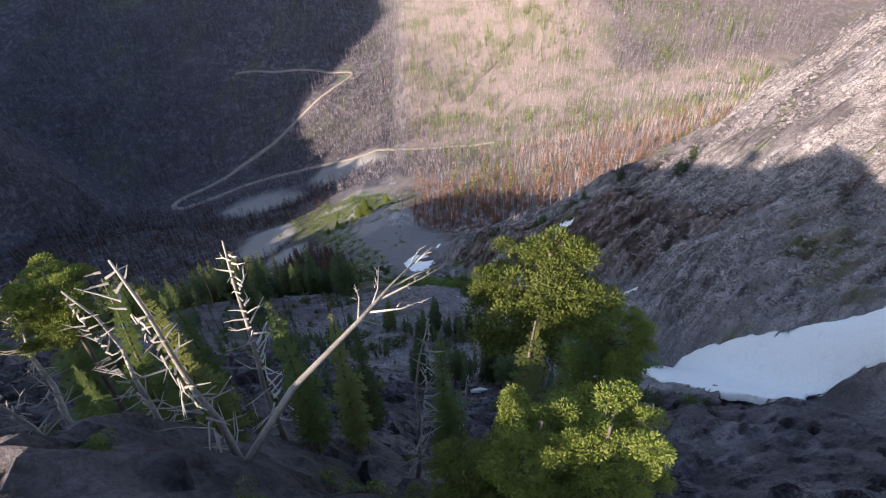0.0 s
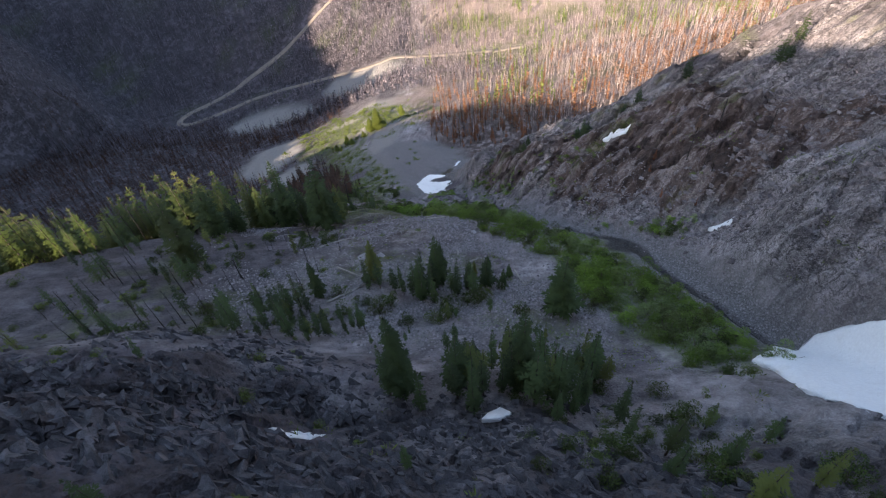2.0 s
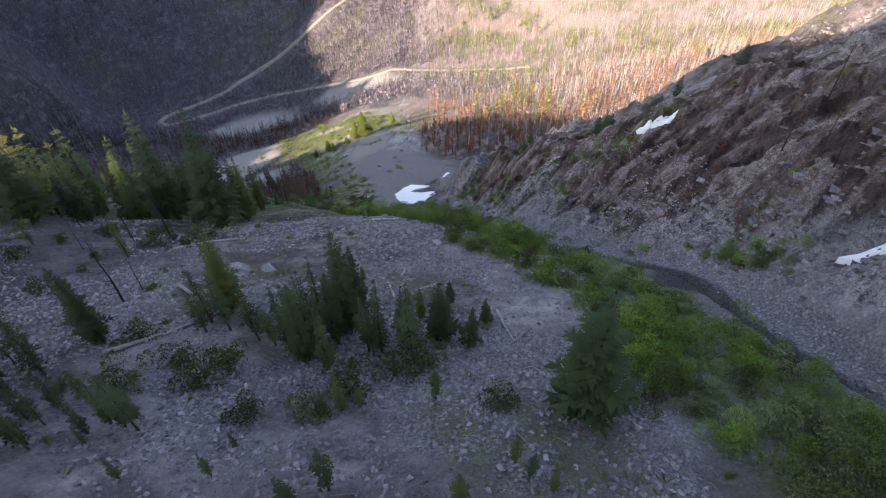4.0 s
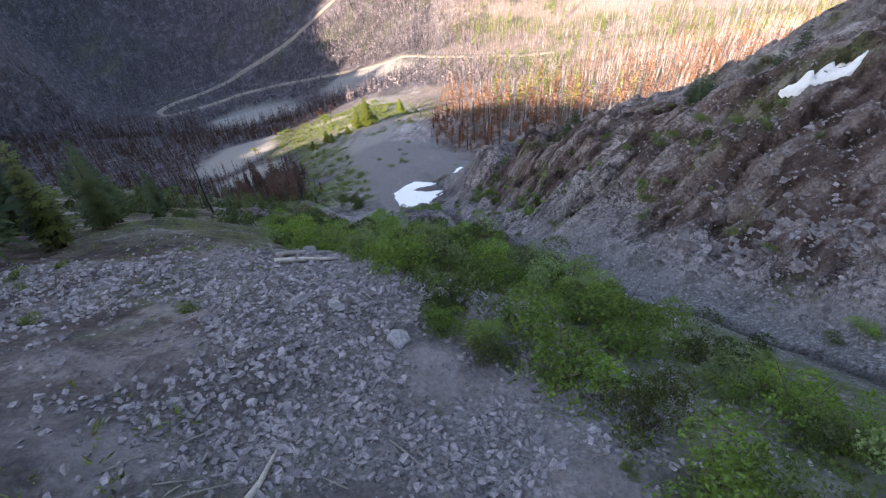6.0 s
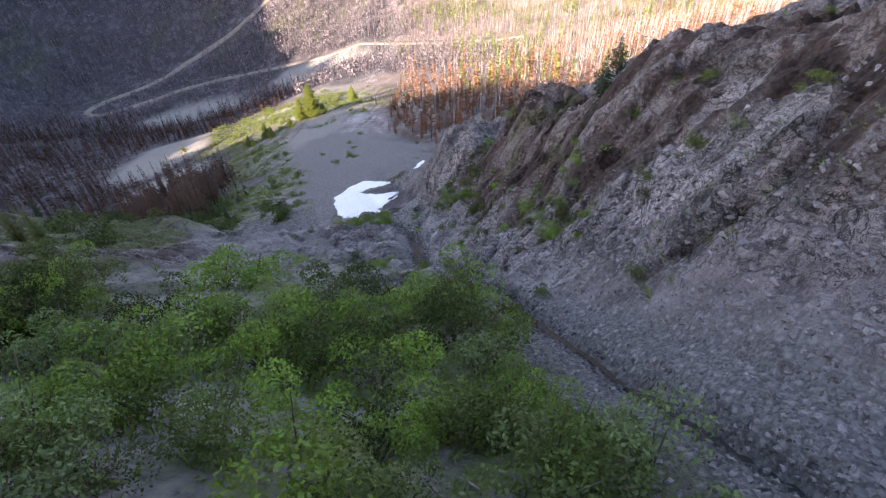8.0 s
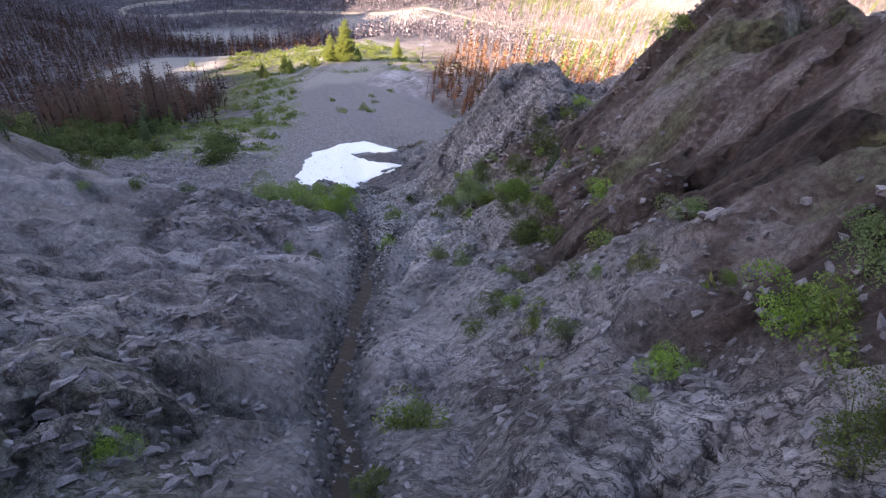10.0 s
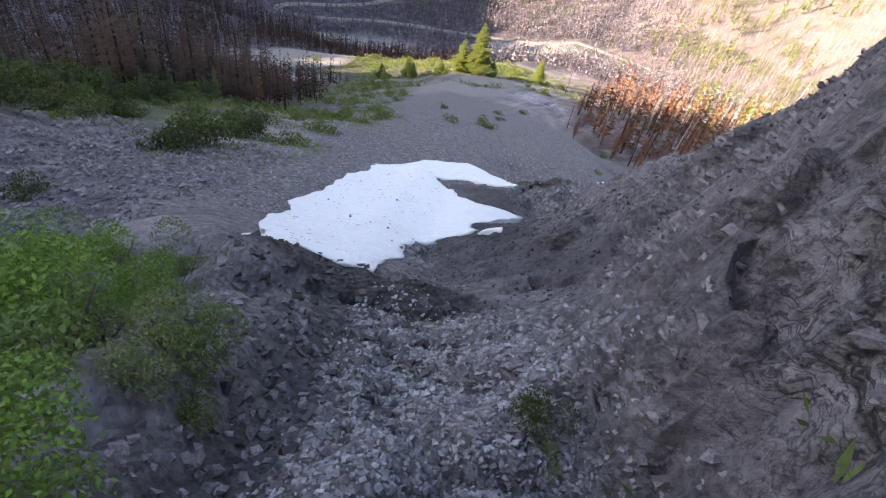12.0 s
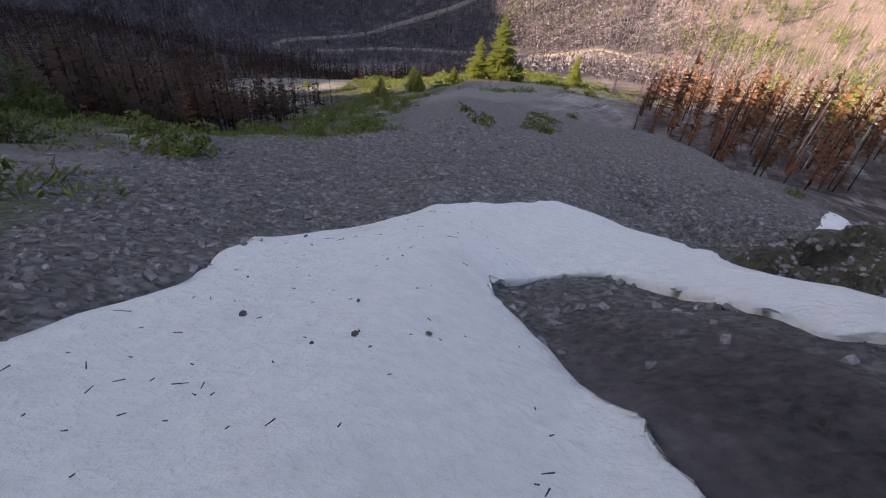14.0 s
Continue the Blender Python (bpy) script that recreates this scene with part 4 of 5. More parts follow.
TOP_GREY = reach_up([(-6.0, 11.2, 215.0, 0.9), (-12.1, 16.5, 209.3, 0.9), (-9, 19.5, 206.8, 0.9), (-19, 19, 207, 1), (-15, 15, 208, 1), (-2, 17, 206.5, 0.8), (0, 30, 187, 0.8)])
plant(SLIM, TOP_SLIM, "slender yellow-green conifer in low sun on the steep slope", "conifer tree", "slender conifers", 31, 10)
for k, q in enumerate([(3.2, 17.2, 208.9, 5.2, 5.0), (1.6, 9.2, 211.4, 2.6, 3.2), (3.2, 9.4, 211.0, 3.0, 3.4), (0.2, 8.8, 210.2, 2.4, 3.0), (7.4, 20.5, 202.5, 4.0, 4.5), (-17.7, 20.8, 206, 4.0, 4.5), (-21, 17, 208, 3.6, 4.0)]):
    pine(*q, 330 + k)
GREY = [snag(41, GREYWOOD, count=46, reach=0.17), snag(43, GREYWOOD, count=60, reach=0.12, bend=0.02)]
plant(GREY, TOP_GREY, "bare weathered grey dead tree with short broken branches", "dead tree", "bare dead trees", 35, 14)


def leaning_tree():
    """A dead grey tree that leans far over, forked into long bare limbs."""
    tree = new("leaning_dead_tree")
    crown, tip = np.array([-2.3, 12.5, 210.8]), np.array([-0.3, 15.2, 211.1])
    foot = np.array([-4.9, 9.6, float(at(-4.9, 9.6)) - 0.3])
    v, f = tube([foot, foot * 0.5 + crown * 0.5 + [-0.25, 0, 0.1], crown, crown * 0.6 + tip * 0.4 + [0, 0, 0.08], tip], [0.1, 0.085, 0.06, 0.035, 0.008], 9)
    part("trunk", mesh_of("trunk", v, f, GREYWOOD, True), tree)
    r = rng(77)
    along = unit(tip - crown)
    side = unit(np.cross(along, [0, 0, 1]))
    for start, out, lift, long in ((0.25, 0.34, -0.1, 2.5), (0.4, 0.3, -0.25, 2.0), (0.1, 0.6, -0.3, 1.7), (0.15, -0.5, 0.35, 1.2), (0.55, -0.15, 0.1, 1.0), (0.0, -0.9, 0.5, 0.9), (0.7, 0.25, 0.1, 0.7)):
        b = crown + (tip - crown) * start
        d = unit(along + side * out + np.array([0, 0, lift])) * long
        m = b + d * 0.5 + r.normal(size=3) * 0.06
        pieces = [tube([b, m, b + d + [0, 0, 0.08]], [0.032, 0.02, 0.005], 6)]
        for _ in range(5):
            q = b + d * (0.3 + 0.65 * r.rand())
            pieces.append(tube([q, q + unit(d / long + r.normal(size=3) * 0.6) * (0.12 + 0.2 * r.rand())], [0.012, 0.003], 4))
        v, f = joined(pieces)
        part("branch", mesh_of("branch", v, f, GREYWOOD, True), tree)
    return tagged(tree, "leaning bare grey dead tree with forked limbs", "dead tree")


leaning_tree()
SHRIVELLED = [snag(141, GREYWOOD, "dead_shrub", 34, 0.5, 0.05, 0.02), snag(143, GREYWOOD, "dead_shrub", 28, 0.6, 0.06, 0.02)]
plant(SHRIVELLED, [(5.0, 136.8, 2.2), (3.3, 127.2, 2.0), (8.6, 125.9, 1.6), (13.9, 120.8, 2.0), (-9.2, 124.1, 1.8), (9.0, 134.3, 1.4), (2.2, 125.5, 1.5), (-0.6, 101.9, 1.6), (-1.1, 97.7, 2.0), (6.3, 90.0, 2.2), (10.6, 91.3, 1.6), (1.1, 99.7, 1.4), (-12.3, 112.7, 2.0), (14.6, 97.0, 1.0)], "bleached leafless dead shrub with bare tangled branches", "dead shrub", "bare dead shrubs", 145, 40)

# ---- shrubs ----
ALDER = [shrub(51, LEAVES, "alder_bush", count=2400, leaf=0.02), shrub(53, LEAVES, "alder_bush", count=2300, leaf=0.021), shrub(57, LEAVES, "alder_bush", count=2500, leaf=0.019, flat=0.6), shrub(58, HERB_ONE, "alder_bush", count=2400, leaf=0.02), shrub(59, DEEP, "alder_bush", count=2400, leaf=0.02)]
plant(ALDER, sow(278, 61, (-35, 42, 62, 168), band, (2.4, 4.9)) + sow(16, 65, (36, 48, 94, 116), lambda x, y: step(1, 0.5, np.hypot((x - 39) / 4.5, (y - 108) / 7)), (1.6, 2.6)), "dense green alder bush in the brush along the gully", "shrub", "alder thicket", 62, 12)
DUSKY = [shrub(151, DEEP, "dark_shrub", 1100, 0.03, 0.8), shrub(153, DEEP, "dark_shrub", 1000, 0.03, 0.6), shrub(157, DEEP, "dark_shrub", 1000, 0.03, 0.7)]
plant(DUSKY, sow(72, 155, (-100, -14, 136, 206), brush, (2.2, 4.6)) + sow(112, 159, (-75, -24, 202, 252), terrace_green, (1.8, 5.0)) + sow(52, 163, (-80, -24, 70, 114), lambda x, y: 0.3 + 0.7 * step(-0.1, 0.4, rough(x, y, 12, 2, 43)), (1.4, 3.4)) + [(-11.6, 82.3, 3.6), (-10.2, 83.4, 3.2), (-19, 86.8, 3), (-3.2, 80.1, 3.6), (-2.3, 83, 3.8), (-14, 84, 2.4), (1.2, 85.4, 3.4), (2.6, 86.3, 3), (-16.5, 81, 3), (8.5, 82, 2.6), (-7, 79, 2.6)] + sow(40, 161, (4, 34, 44, 66), lambda x, y: step(-10, -16, x - axis(y)) * step(-0.4, 0.2, rough(x, y, 7, 2, 45)), (1.4, 3.0)),
      "dark green leafy shrub on stony ground", "shrub", "dark shrubs", 160, 12)
LOW = [shrub(71, HERB, count=1500, leaf=0.026, flat=0.5), shrub(73, HERB, count=1400, leaf=0.027, flat=0.45)]
FLANK = [(37.5, 108.7), (40, 104), (35.5, 113), (41, 108), (28, 155.5), (30.6, 153.5), (33.5, 152.5), (23.6, 146.5), (26.6, 143.7), (12.1, 171.7), (13, 170.4), (12.6, 163.4), (4.4, 171.3), (7.4, 175.7),
         (-5.1, 164.4), (1.3, 160), (2.4, 162.8), (9.8, 180.2), (8.4, 184), (15.6, 171), (-6.6, 197.6), (6.8, 191), (7.8, 186), (3.1, 184.4), (5.4, 190.4), (8.9, 199.6), (16.6, 54.6), (18.3, 51), (22.5, 50.3), (11, 52), (21.8, 77), (27, 68), (33, 66.6), (-7.8, 54), (-13, 57), (-44, 73), (-26, 56), (-31, 74), (-14, 42), (14, 57), (20, 56), (25, 61)]
GULLY = [(2.8, 190.9, 1.6), (3.9, 191.5, 1.8), (5.0, 191.2, 1.8), (5.9, 190.7, 1.6), (4.0, 192.1, 1.6), (6.5, 192.4, 2.2), (6.3, 188.4, 2.2), (5.9, 187.3, 1.6), (7.7, 192.6, 2.4), (6.5, 187.8, 2.0), (9.4, 201.9, 1.8), (7.1, 200.5, 1.4), (9.9, 203.0, 1.6), (4.7, 197.0, 1.0), (7.3, 184.8, 2.0), (7.5, 185.2, 2.0), (4.5, 183.7, 1.4), (3.1, 184.0, 1.0), (-0.2, 186.3, 1.0), (-4.6, 182.6, 0.9), (-3.0, 182.2, 0.7), (3.5, 192.3, 1.8), (3.0, 192.9, 1.6), (2.1, 191.5, 1.6), (2.3, 194.9, 1.0), (3.7, 193.9, 1.2), (4.3, 193.1, 1.6), (-0.8, 190.5, 1.6), (1.5, 193.2, 1.0), (4.0, 197.2, 1.4), (4.4, 198.3, 1.2), (4.0, 191.9, 2.0),
         (-2.9, 162.6, 1.2), (-5.2, 166.0, 1.4), (0.7, 160.6, 1.8), (2.1, 163.3, 1.2), (-1.1, 167.1, 0.9), (4.6, 171.1, 1.2), (4.1, 168.1, 0.9), (12.1, 172.8, 2.2), (13.0, 173.7, 2.2), (11.2, 168.9, 1.6), (12.7, 163.6, 2.2), (12.3, 165.2, 1.8), (13.8, 164.9, 2.0), (13.6, 165.9, 1.6), (12.5, 167.1, 1.6), (10.1, 163.4, 1.0), (6.8, 177.3, 1.2), (8.3, 174.6, 1.2), (5.7, 176.5, 1.2), (4.2, 190.2, 1.2), (6.1, 187.8, 1.3), (8.4, 182.9, 1.4), (9.7, 184.1, 1.6), (11.8, 195.3, 1.8), (11.5, 206.9, 1.6), (7.4, 192.9, 1.2), (19.9, 180.9, 1.6), (16.3, 175.7, 1.2), (15.6, 172.5, 1.2), (5.9, 160.6, 1.4), (9.9, 176.4, 1.2), (15.1, 169.0, 1.4), (-16.0, 182.3, 1.0), (-13.9, 183.9, 1.2), (-0.2, 158.5, 1.6), (-0.7, 158.7, 1.4), (-0.4, 160.5, 1.0),
         (34.7, 116.1, 1.8), (39.2, 114.0, 2.2), (38.7, 107.1, 2.2), (31.1, 120.1, 1.4), (26.6, 155.3, 1.8), (29.9, 150.5, 1.8), (32.7, 146.1, 1.8), (36.0, 149.8, 1.6), (16.7, 157.9, 1.4), (10.5, 154.3, 1.4), (46.0, 161.3, 1.6), (40.3, 151.7, 1.6), (23.5, 148.0, 1.8), (25.8, 146.7, 1.6), (14.8, 151.3, 1.4), (30.9, 156.3, 2.0), (33.2, 152.9, 1.8), (35.1, 151.8, 1.8), (26.4, 156.8, 1.6), (30.8, 120.5, 1.8), (35.1, 141.1, 1.4), (9.7, 171.7, 1.2), (20.5, 157.8, 1.2), (29.2, 120.2, 1.4)]
GULLY_BUSH = [shrub(74, LEAVES, count=2800, leaf=0.017, flat=0.7), shrub(76, HERB_ONE, count=2800, leaf=0.017, flat=0.6), shrub(72, YOUNG, count=2800, leaf=0.017, flat=0.7)]
WILLOW = [shrub(84, LEAVES, "willow_bush", 3600, 0.016, 0.8), shrub(86, HERB_ONE, "willow_bush", 3600, 0.016, 0.75)]
plant(WILLOW, [(-10, 197.3, 4.0), (-11.6, 198.8, 3.6), (-8.8, 195.6, 3.2), (-12.6, 197, 4), (-10.6, 195.4, 3.4), (-13.4, 199.4, 3), (-9.2, 199.3, 1.8), (-7.2, 197.6, 1.5), (-14.6, 201.5, 2.6), (-11, 193.6, 2.4), (-7.5, 193.4, 2.6), (-9.4, 192.8, 3), (-6.2, 195, 2), (-12, 195.4, 3.2), (-8, 198.4, 2.2), (-13.5, 194, 3), (-6.3, 192.2, 2.6), (-8, 191.8, 3), (-10.2, 191.6, 3), (-12, 192.5, 3), (-9, 168, 2.6), (-7.6, 166.4, 2.2), (-5.5, 190.5, 2), (-6.5, 189.5, 2.2), (-5, 192.5, 1.8), (-7.5, 190, 2.4), (-4.7, 194, 1.4), (-12.5, 202.3, 2.4), (-15, 199, 3.2), (-16, 196.5, 3)],
      "dense fine-leaved green willow bush beside the gully", "shrub", "willow bushes", 87, 10)
plant(GULLY_BUSH, GULLY + sow(46, 88, (-2, 22, 158, 202), lambda x, y: step(3, 5, x - axis(y)) * step(16, 11, x - axis(y)), (0.6, 1.5)), "bushy green shrub rooted between grey rocks", "shrub", "bushes in the gully", 79, 14)
plant(LOW, [(x, y, 1.0 + 0.9 * ((i * 7) % 5) / 4) for i, (x, y) in enumerate(FLANK)] + sow(80, 78, (-62, -16, 40, 118), lambda x, y: step(-0.4, 0.4, rough(x, y, 14, 2, 98)), (0.8, 2.2)) + sow(34, 83, (-26, 15, 80, 124), lambda x, y: step(-16, -20, x - axis(y)), (0.5, 1.5)) + sow(60, 79, (-24, 14, 6, 36), lambda x, y: 0.6 + 0 * x, (0.7, 1.7)) + sow(40, 77, (-2, 56, 86, 205), lambda x, y: step(5, 9, x - axis(y)) * step(46, 36, x - axis(y)) * step(0.0, 0.6, rough(x, y, 12, 2, 99)), (0.7, 1.8)), "leafy green shrub growing from cracks in grey rock", "shrub", "shrubs on the rock", 72, 16)
fan_green = lambda x, y: (lambda o: step(-0.5, 0.15, rough(x, y, 11, 3, 36)) * step(-8, -14, o + 4 * grain(x, y, 6, 3)) * step(-40, -28, o) * step(212, 224, y) * step(345, 330, y))(x - axis(y))
LUSH = [shrub(75, HERB, "fan_shrub", count=460, leaf=0.05, flat=0.6), shrub(79, HERB, "fan_shrub", count=420, leaf=0.055, flat=0.7)]
plant(LUSH, sow(80, 74, (-100, -20, 212, 330), fan_green, (1.2, 3.0)) + sow(130, 76, (-140, -28, 330, 450), lambda x, y: step(1.0, 0.6, np.hypot((x + 84) / 54, (y - 392) / 56) + 0.3 * rough(x, y, 9, 2, 35)), (1.6, 4.2))
      + [(-38.8, 282, 2), (-28.7, 275.8, 2.4), (-27, 274, 2), (-31, 267.8, 2.2), (-33, 318, 2.2), (-30, 289, 1.6), (-9.3, 295.8, 1.8), (-6.5, 264, 1.2), (-34, 300, 2)],
      "lush green shrub on grey gravel fan", "shrub", "shrubs on the gravel fan", 78, 10)

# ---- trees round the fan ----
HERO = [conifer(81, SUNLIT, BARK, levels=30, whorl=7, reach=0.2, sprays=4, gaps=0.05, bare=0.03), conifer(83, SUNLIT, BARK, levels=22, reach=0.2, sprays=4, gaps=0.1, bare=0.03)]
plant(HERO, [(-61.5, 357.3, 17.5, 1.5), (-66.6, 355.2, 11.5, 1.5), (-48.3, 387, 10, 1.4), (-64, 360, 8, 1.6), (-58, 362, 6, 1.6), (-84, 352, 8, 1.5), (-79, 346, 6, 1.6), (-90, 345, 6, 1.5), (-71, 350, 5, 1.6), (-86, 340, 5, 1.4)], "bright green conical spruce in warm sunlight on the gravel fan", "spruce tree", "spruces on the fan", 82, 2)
left_trees = lambda x, y: (lambda o: step(-34, -42, o) * step(-100, -60, o) * step(128, 150, y) * step(300, 270, y))(x - axis(y))
plant(GREENS, sow(46, 84, (-115, -24, 128, 300), left_trees, (4, 10)) + sow(34, 86, (-80, -42, 212, 262), lambda x, y: step(-28, -34, x - axis(y)), (2.5, 6)), "dark green conifer among burnt ground", "conifer tree", "conifers on the scree", 85)
RUST = [conifer(91, SCORCH_ONE, CHAR, name="scorched_conifer", levels=20, reach=0.15, sprays=3, gaps=0.25, bare=0.15), conifer(93, SCORCH_ONE, CHAR, name="scorched_conifer", levels=16, reach=0.17, sprays=3, gaps=0.4, bare=0.25)]
edge_r = lambda x, y: (lambda o: step(34, 44, o + 5 * grain(x, y, 12, 6)) * step(130, 70, o) * step(285, 305, y) * step(395, 350, y))(x - axis(y))
plant(RUST, sow(95, 94, (-45, 60, 285, 395), edge_r, (6, 12)) + sow(30, 95, (-130, -60, 215, 330), lambda x, y: left_trees(x, y), (5, 10))
      + [(47.4, 137.2, 5), (42.1, 131.8, 4), (40.3, 127.8, 3), (40.6, 119.8, 3), (44.2, 112, 3), (50, 133, 5)], "scorched conifer with rust-brown needles", "burnt tree", "scorched conifers", 96, 5)
BROWNED = [conifer(95, BROWN_ONE, CHAR, name="charred_conifer", levels=18, reach=0.16, sprays=3, gaps=0.3, bare=0.12), conifer(97, BROWN_ONE, CHAR, name="charred_conifer", levels=15, reach=0.19, sprays=3, gaps=0.4, bare=0.2)]
plant(BROWNED, sow(150, 98, (-110, -40, 222, 300), lambda x, y: step(-30, -38, x - axis(y)) * step(-85, -65, x - axis(y)) * step(222, 234, y), (9, 16)), "charred conifer with dead dark brown needles", "burnt tree", "charred conifers", 99, 5)
BLACK = [snag(101, CHAR, name="burnt_tree", count=26, reach=0.11, base=0.014, bend=0.006), snag(103, CHAR, name="burnt_tree", count=18, reach=0.09, base=0.013, bend=0.006)]
plant(BLACK, sow(60, 104, (-40, 80, 290, 400), edge_r, (7, 13)) + sow(60, 105, (-120, -30, 108, 300), lambda x, y: left_trees(x, y) + crest(x, y) * 0.5, (6, 13))
      + sow(46, 108, (-62, -22, 66, 116), lambda x, y: 0.7 + 0 * x, (3, 9)) + [(45.4, 123.7, 8), (46.6, 118.7, 8), (54.9, 134.4, 9), (47.2, 116.2, 7), (52, 128, 7), (57, 120, 8)], "thin charred black dead tree", "burnt tree", "charred dead trees", 106, 5)
RIDGE = [conifer(111, NEEDLES, BARK, levels=14, reach=0.24, sprays=3, gaps=0.25, bare=0.12)]
plant(RIDGE, [(34.8, 168.6, 7), (32.1, 165.4, 5), (36, 171, 8), (19.4, 180.7, 6), (20.6, 182, 4.5), (68.6, 190, 9), (54.3, 185, 8), (8.2, 190.5, 3.2), (72, 150, 8), (75, 153, 6), (80, 160, 9), (48, 178, 6)],
      "scrubby green pine on the rock ridge", "pine tree", "pines on the ridge", 112, 8)


# ---- far woods: beyond counting ----
def far_wood(name, label, count, seed, box, test, heights, material, limbs=6, reach=0.09, thick=0.014, low=0.25, fat=0.02, category="burnt forest"):
    spots = sow(count, seed, box, test, heights)
    r = rng(seed + 1)
    p = np.array(spots)
    n = len(p)
    z = at(p[:, 0], p[:, 1]) - 0.4
    root, h = np.stack([p[:, 0], p[:, 1], z], 1), p[:, 2]
    lean = r.normal(size=(n, 2)) * 0.035
    tip = root + np.concatenate([lean * h[:, None], h[:, None]], 1)
    ring = np.stack([root + np.stack([np.cos(a) * thick * h, np.sin(a) * thick * h, 0 * h], 1) for a in (0.3, 2.4, 4.5)], 1)
    v = [np.concatenate([ring, tip[:, None]], 1).reshape(-1, 3)]
    i = np.arange(n)[:, None] * 4
    f = [np.concatenate([i + [0, 1, 3], i + [1, 2, 3], i + [2, 0, 3]])]
    start = 4 * n
    for k in range(limbs):
        q = low + (0.98 - low) * (k + r.rand(n)) / limbs
        a = r.rand(n) * 6.283
        long = reach * h * (1.2 - q) * (0.6 + 0.8 * r.rand(n))
        b = root + (tip - root) * q[:, None]
        e = b + np.stack([np.cos(a) * long, np.sin(a) * long, long * (0.15 - 0.5 * r.rand(n))], 1)
        w = np.stack([-np.sin(a) * fat * h * 0.6, np.cos(a) * fat * h * 0.6, fat * h * 1.0 + 0 * a], 1)
        v.append(np.stack([b - w, e, b + w], 1).reshape(-1, 3))
        f.append(start + np.arange(3 * n).reshape(-1, 3))
        start += 3 * n
    tagged(new(name, mesh_of(name, np.concatenate(v), np.concatenate(f), material)), label, category, kind="stuff")


def off_road(x, y):
    o = x - axis(y)
    open_ = np.ones_like(x)
    for cx, cy, rx, ry in ((-150, 372, 20, 36), (-205, 530, 46, 40), (-115, 585, 44, 26), (-84, 392, 50, 54), (-118, 322, 14, 22), (-70, 440, 30, 20)):
        open_ *= step(0.95, 1.25, np.hypot((x - cx) / rx, (y - cy) / ry))
    for a, b in zip(ROAD_LINE[:-1], ROAD_LINE[1:]):
        e = np.array(b) - a
        k = np.clip(((x - a[0]) * e[0] + (y - a[1]) * e[1]) / (e @ e), 0, 1)
        open_ *= step(7, 12, np.hypot(x - a[0] - k * e[0], y - a[1] - k * e[1]))
    return open_


ROAD_LINE = [(60, 585), (-10, 592), (-71, 602), (-158, 622), (-216, 618), (-274, 592), (-312, 562), (-330, 563), (-334, 582), (-302, 613), (-272, 648), (-222, 690), (-184, 735), (-150, 765), (-120, 800), (-211, 807), (-303, 812)]
clumps = lambda x, y: 0.55 + 0.45 * step(-0.4, 0.4, rough(x, y, 45, 3, 71))
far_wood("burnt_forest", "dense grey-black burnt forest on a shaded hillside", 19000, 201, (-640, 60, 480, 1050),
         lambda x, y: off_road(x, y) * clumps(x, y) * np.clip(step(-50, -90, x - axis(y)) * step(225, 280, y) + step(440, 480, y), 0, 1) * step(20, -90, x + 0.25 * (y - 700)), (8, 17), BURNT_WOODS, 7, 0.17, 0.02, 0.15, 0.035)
far_wood("singed_forest", "dense stand of fire-killed trees, pale brown with sunlight in their colour", 21000, 211, (-90, 420, 300, 1100),
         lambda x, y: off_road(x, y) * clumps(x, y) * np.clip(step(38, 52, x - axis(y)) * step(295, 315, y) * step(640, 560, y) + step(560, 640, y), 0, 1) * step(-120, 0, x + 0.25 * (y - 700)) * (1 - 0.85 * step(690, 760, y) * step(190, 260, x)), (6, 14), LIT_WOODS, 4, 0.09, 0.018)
# Darker trees stand in for the shadow over this far hillside.
far_wood("dark_forest", "dense burnt forest coloured dark for the shade high on the far hillside", 3500, 261, (170, 520, 670, 1050),
         lambda x, y: clumps(x, y) * step(690, 760, y) * step(190, 260, x), (7, 15), BURNT_WOODS, 7, 0.17, 0.02, 0.15, 0.035)
far_wood("scorched_forest", "stand of scorched conifers with rust-orange needles", 750, 221, (-60, 260, 315, 640),
         lambda x, y: off_road(x, y) * step(40, 55, x - axis(y)) * np.exp(-np.maximum(y - 345 - 0.25 * x, 0) / 70), (9, 16), SCORCHED, 34, 0.16, 0.01, 0.08, 0.028)
far_wood("green_forest", "scattered green conifers surviving among burnt trees", 1300, 231, (-90, 420, 360, 1100),
         lambda x, y: off_road(x, y) * step(30, 50, x - axis(y)) * step(0.1, 0.6, rough(x, y, 70, 2, 75) + 0.25), (9, 17), HERB, 34, 0.17, 0.01, 0.08, 0.03, "forest")
far_wood("burnt_stand", "dense dark brown burnt trees beside the gravel fan", 12500, 251, (-430, -45, 225, 560),
         lambda x, y: off_road(x, y) * step(-30, -42, x - axis(y) + 8 * grain(x, y, 14, 7)) * step(228, 244, y) * (0.4 + 0.6 * step(-0.5, 0.2, rough(x, y, 16, 2, 79))) * step(40, -30, x + 0.25 * (y - 200)), (3.5, 11), BROWN_WOODS, 12, 0.15, 0.011, 0.06, 0.022)
far_wood("dark_saplings", "burnt brush and saplings beside the gravel flats", 700, 241, (-230, -60, 225, 420),
         lambda x, y: off_road(x, y) * step(-36, -50, x - axis(y)), (3, 7), BURNT_WOODS, 10, 0.15)

# ---- road ----
line = np.array(ROAD_LINE, float)
fine_line = np.concatenate([a + (b - a) * np.linspace(0, 1, max(int(np.hypot(*(b - a)) / 4), 2), endpoint=False)[:, None] for a, b in zip(line[:-1], line[1:])])
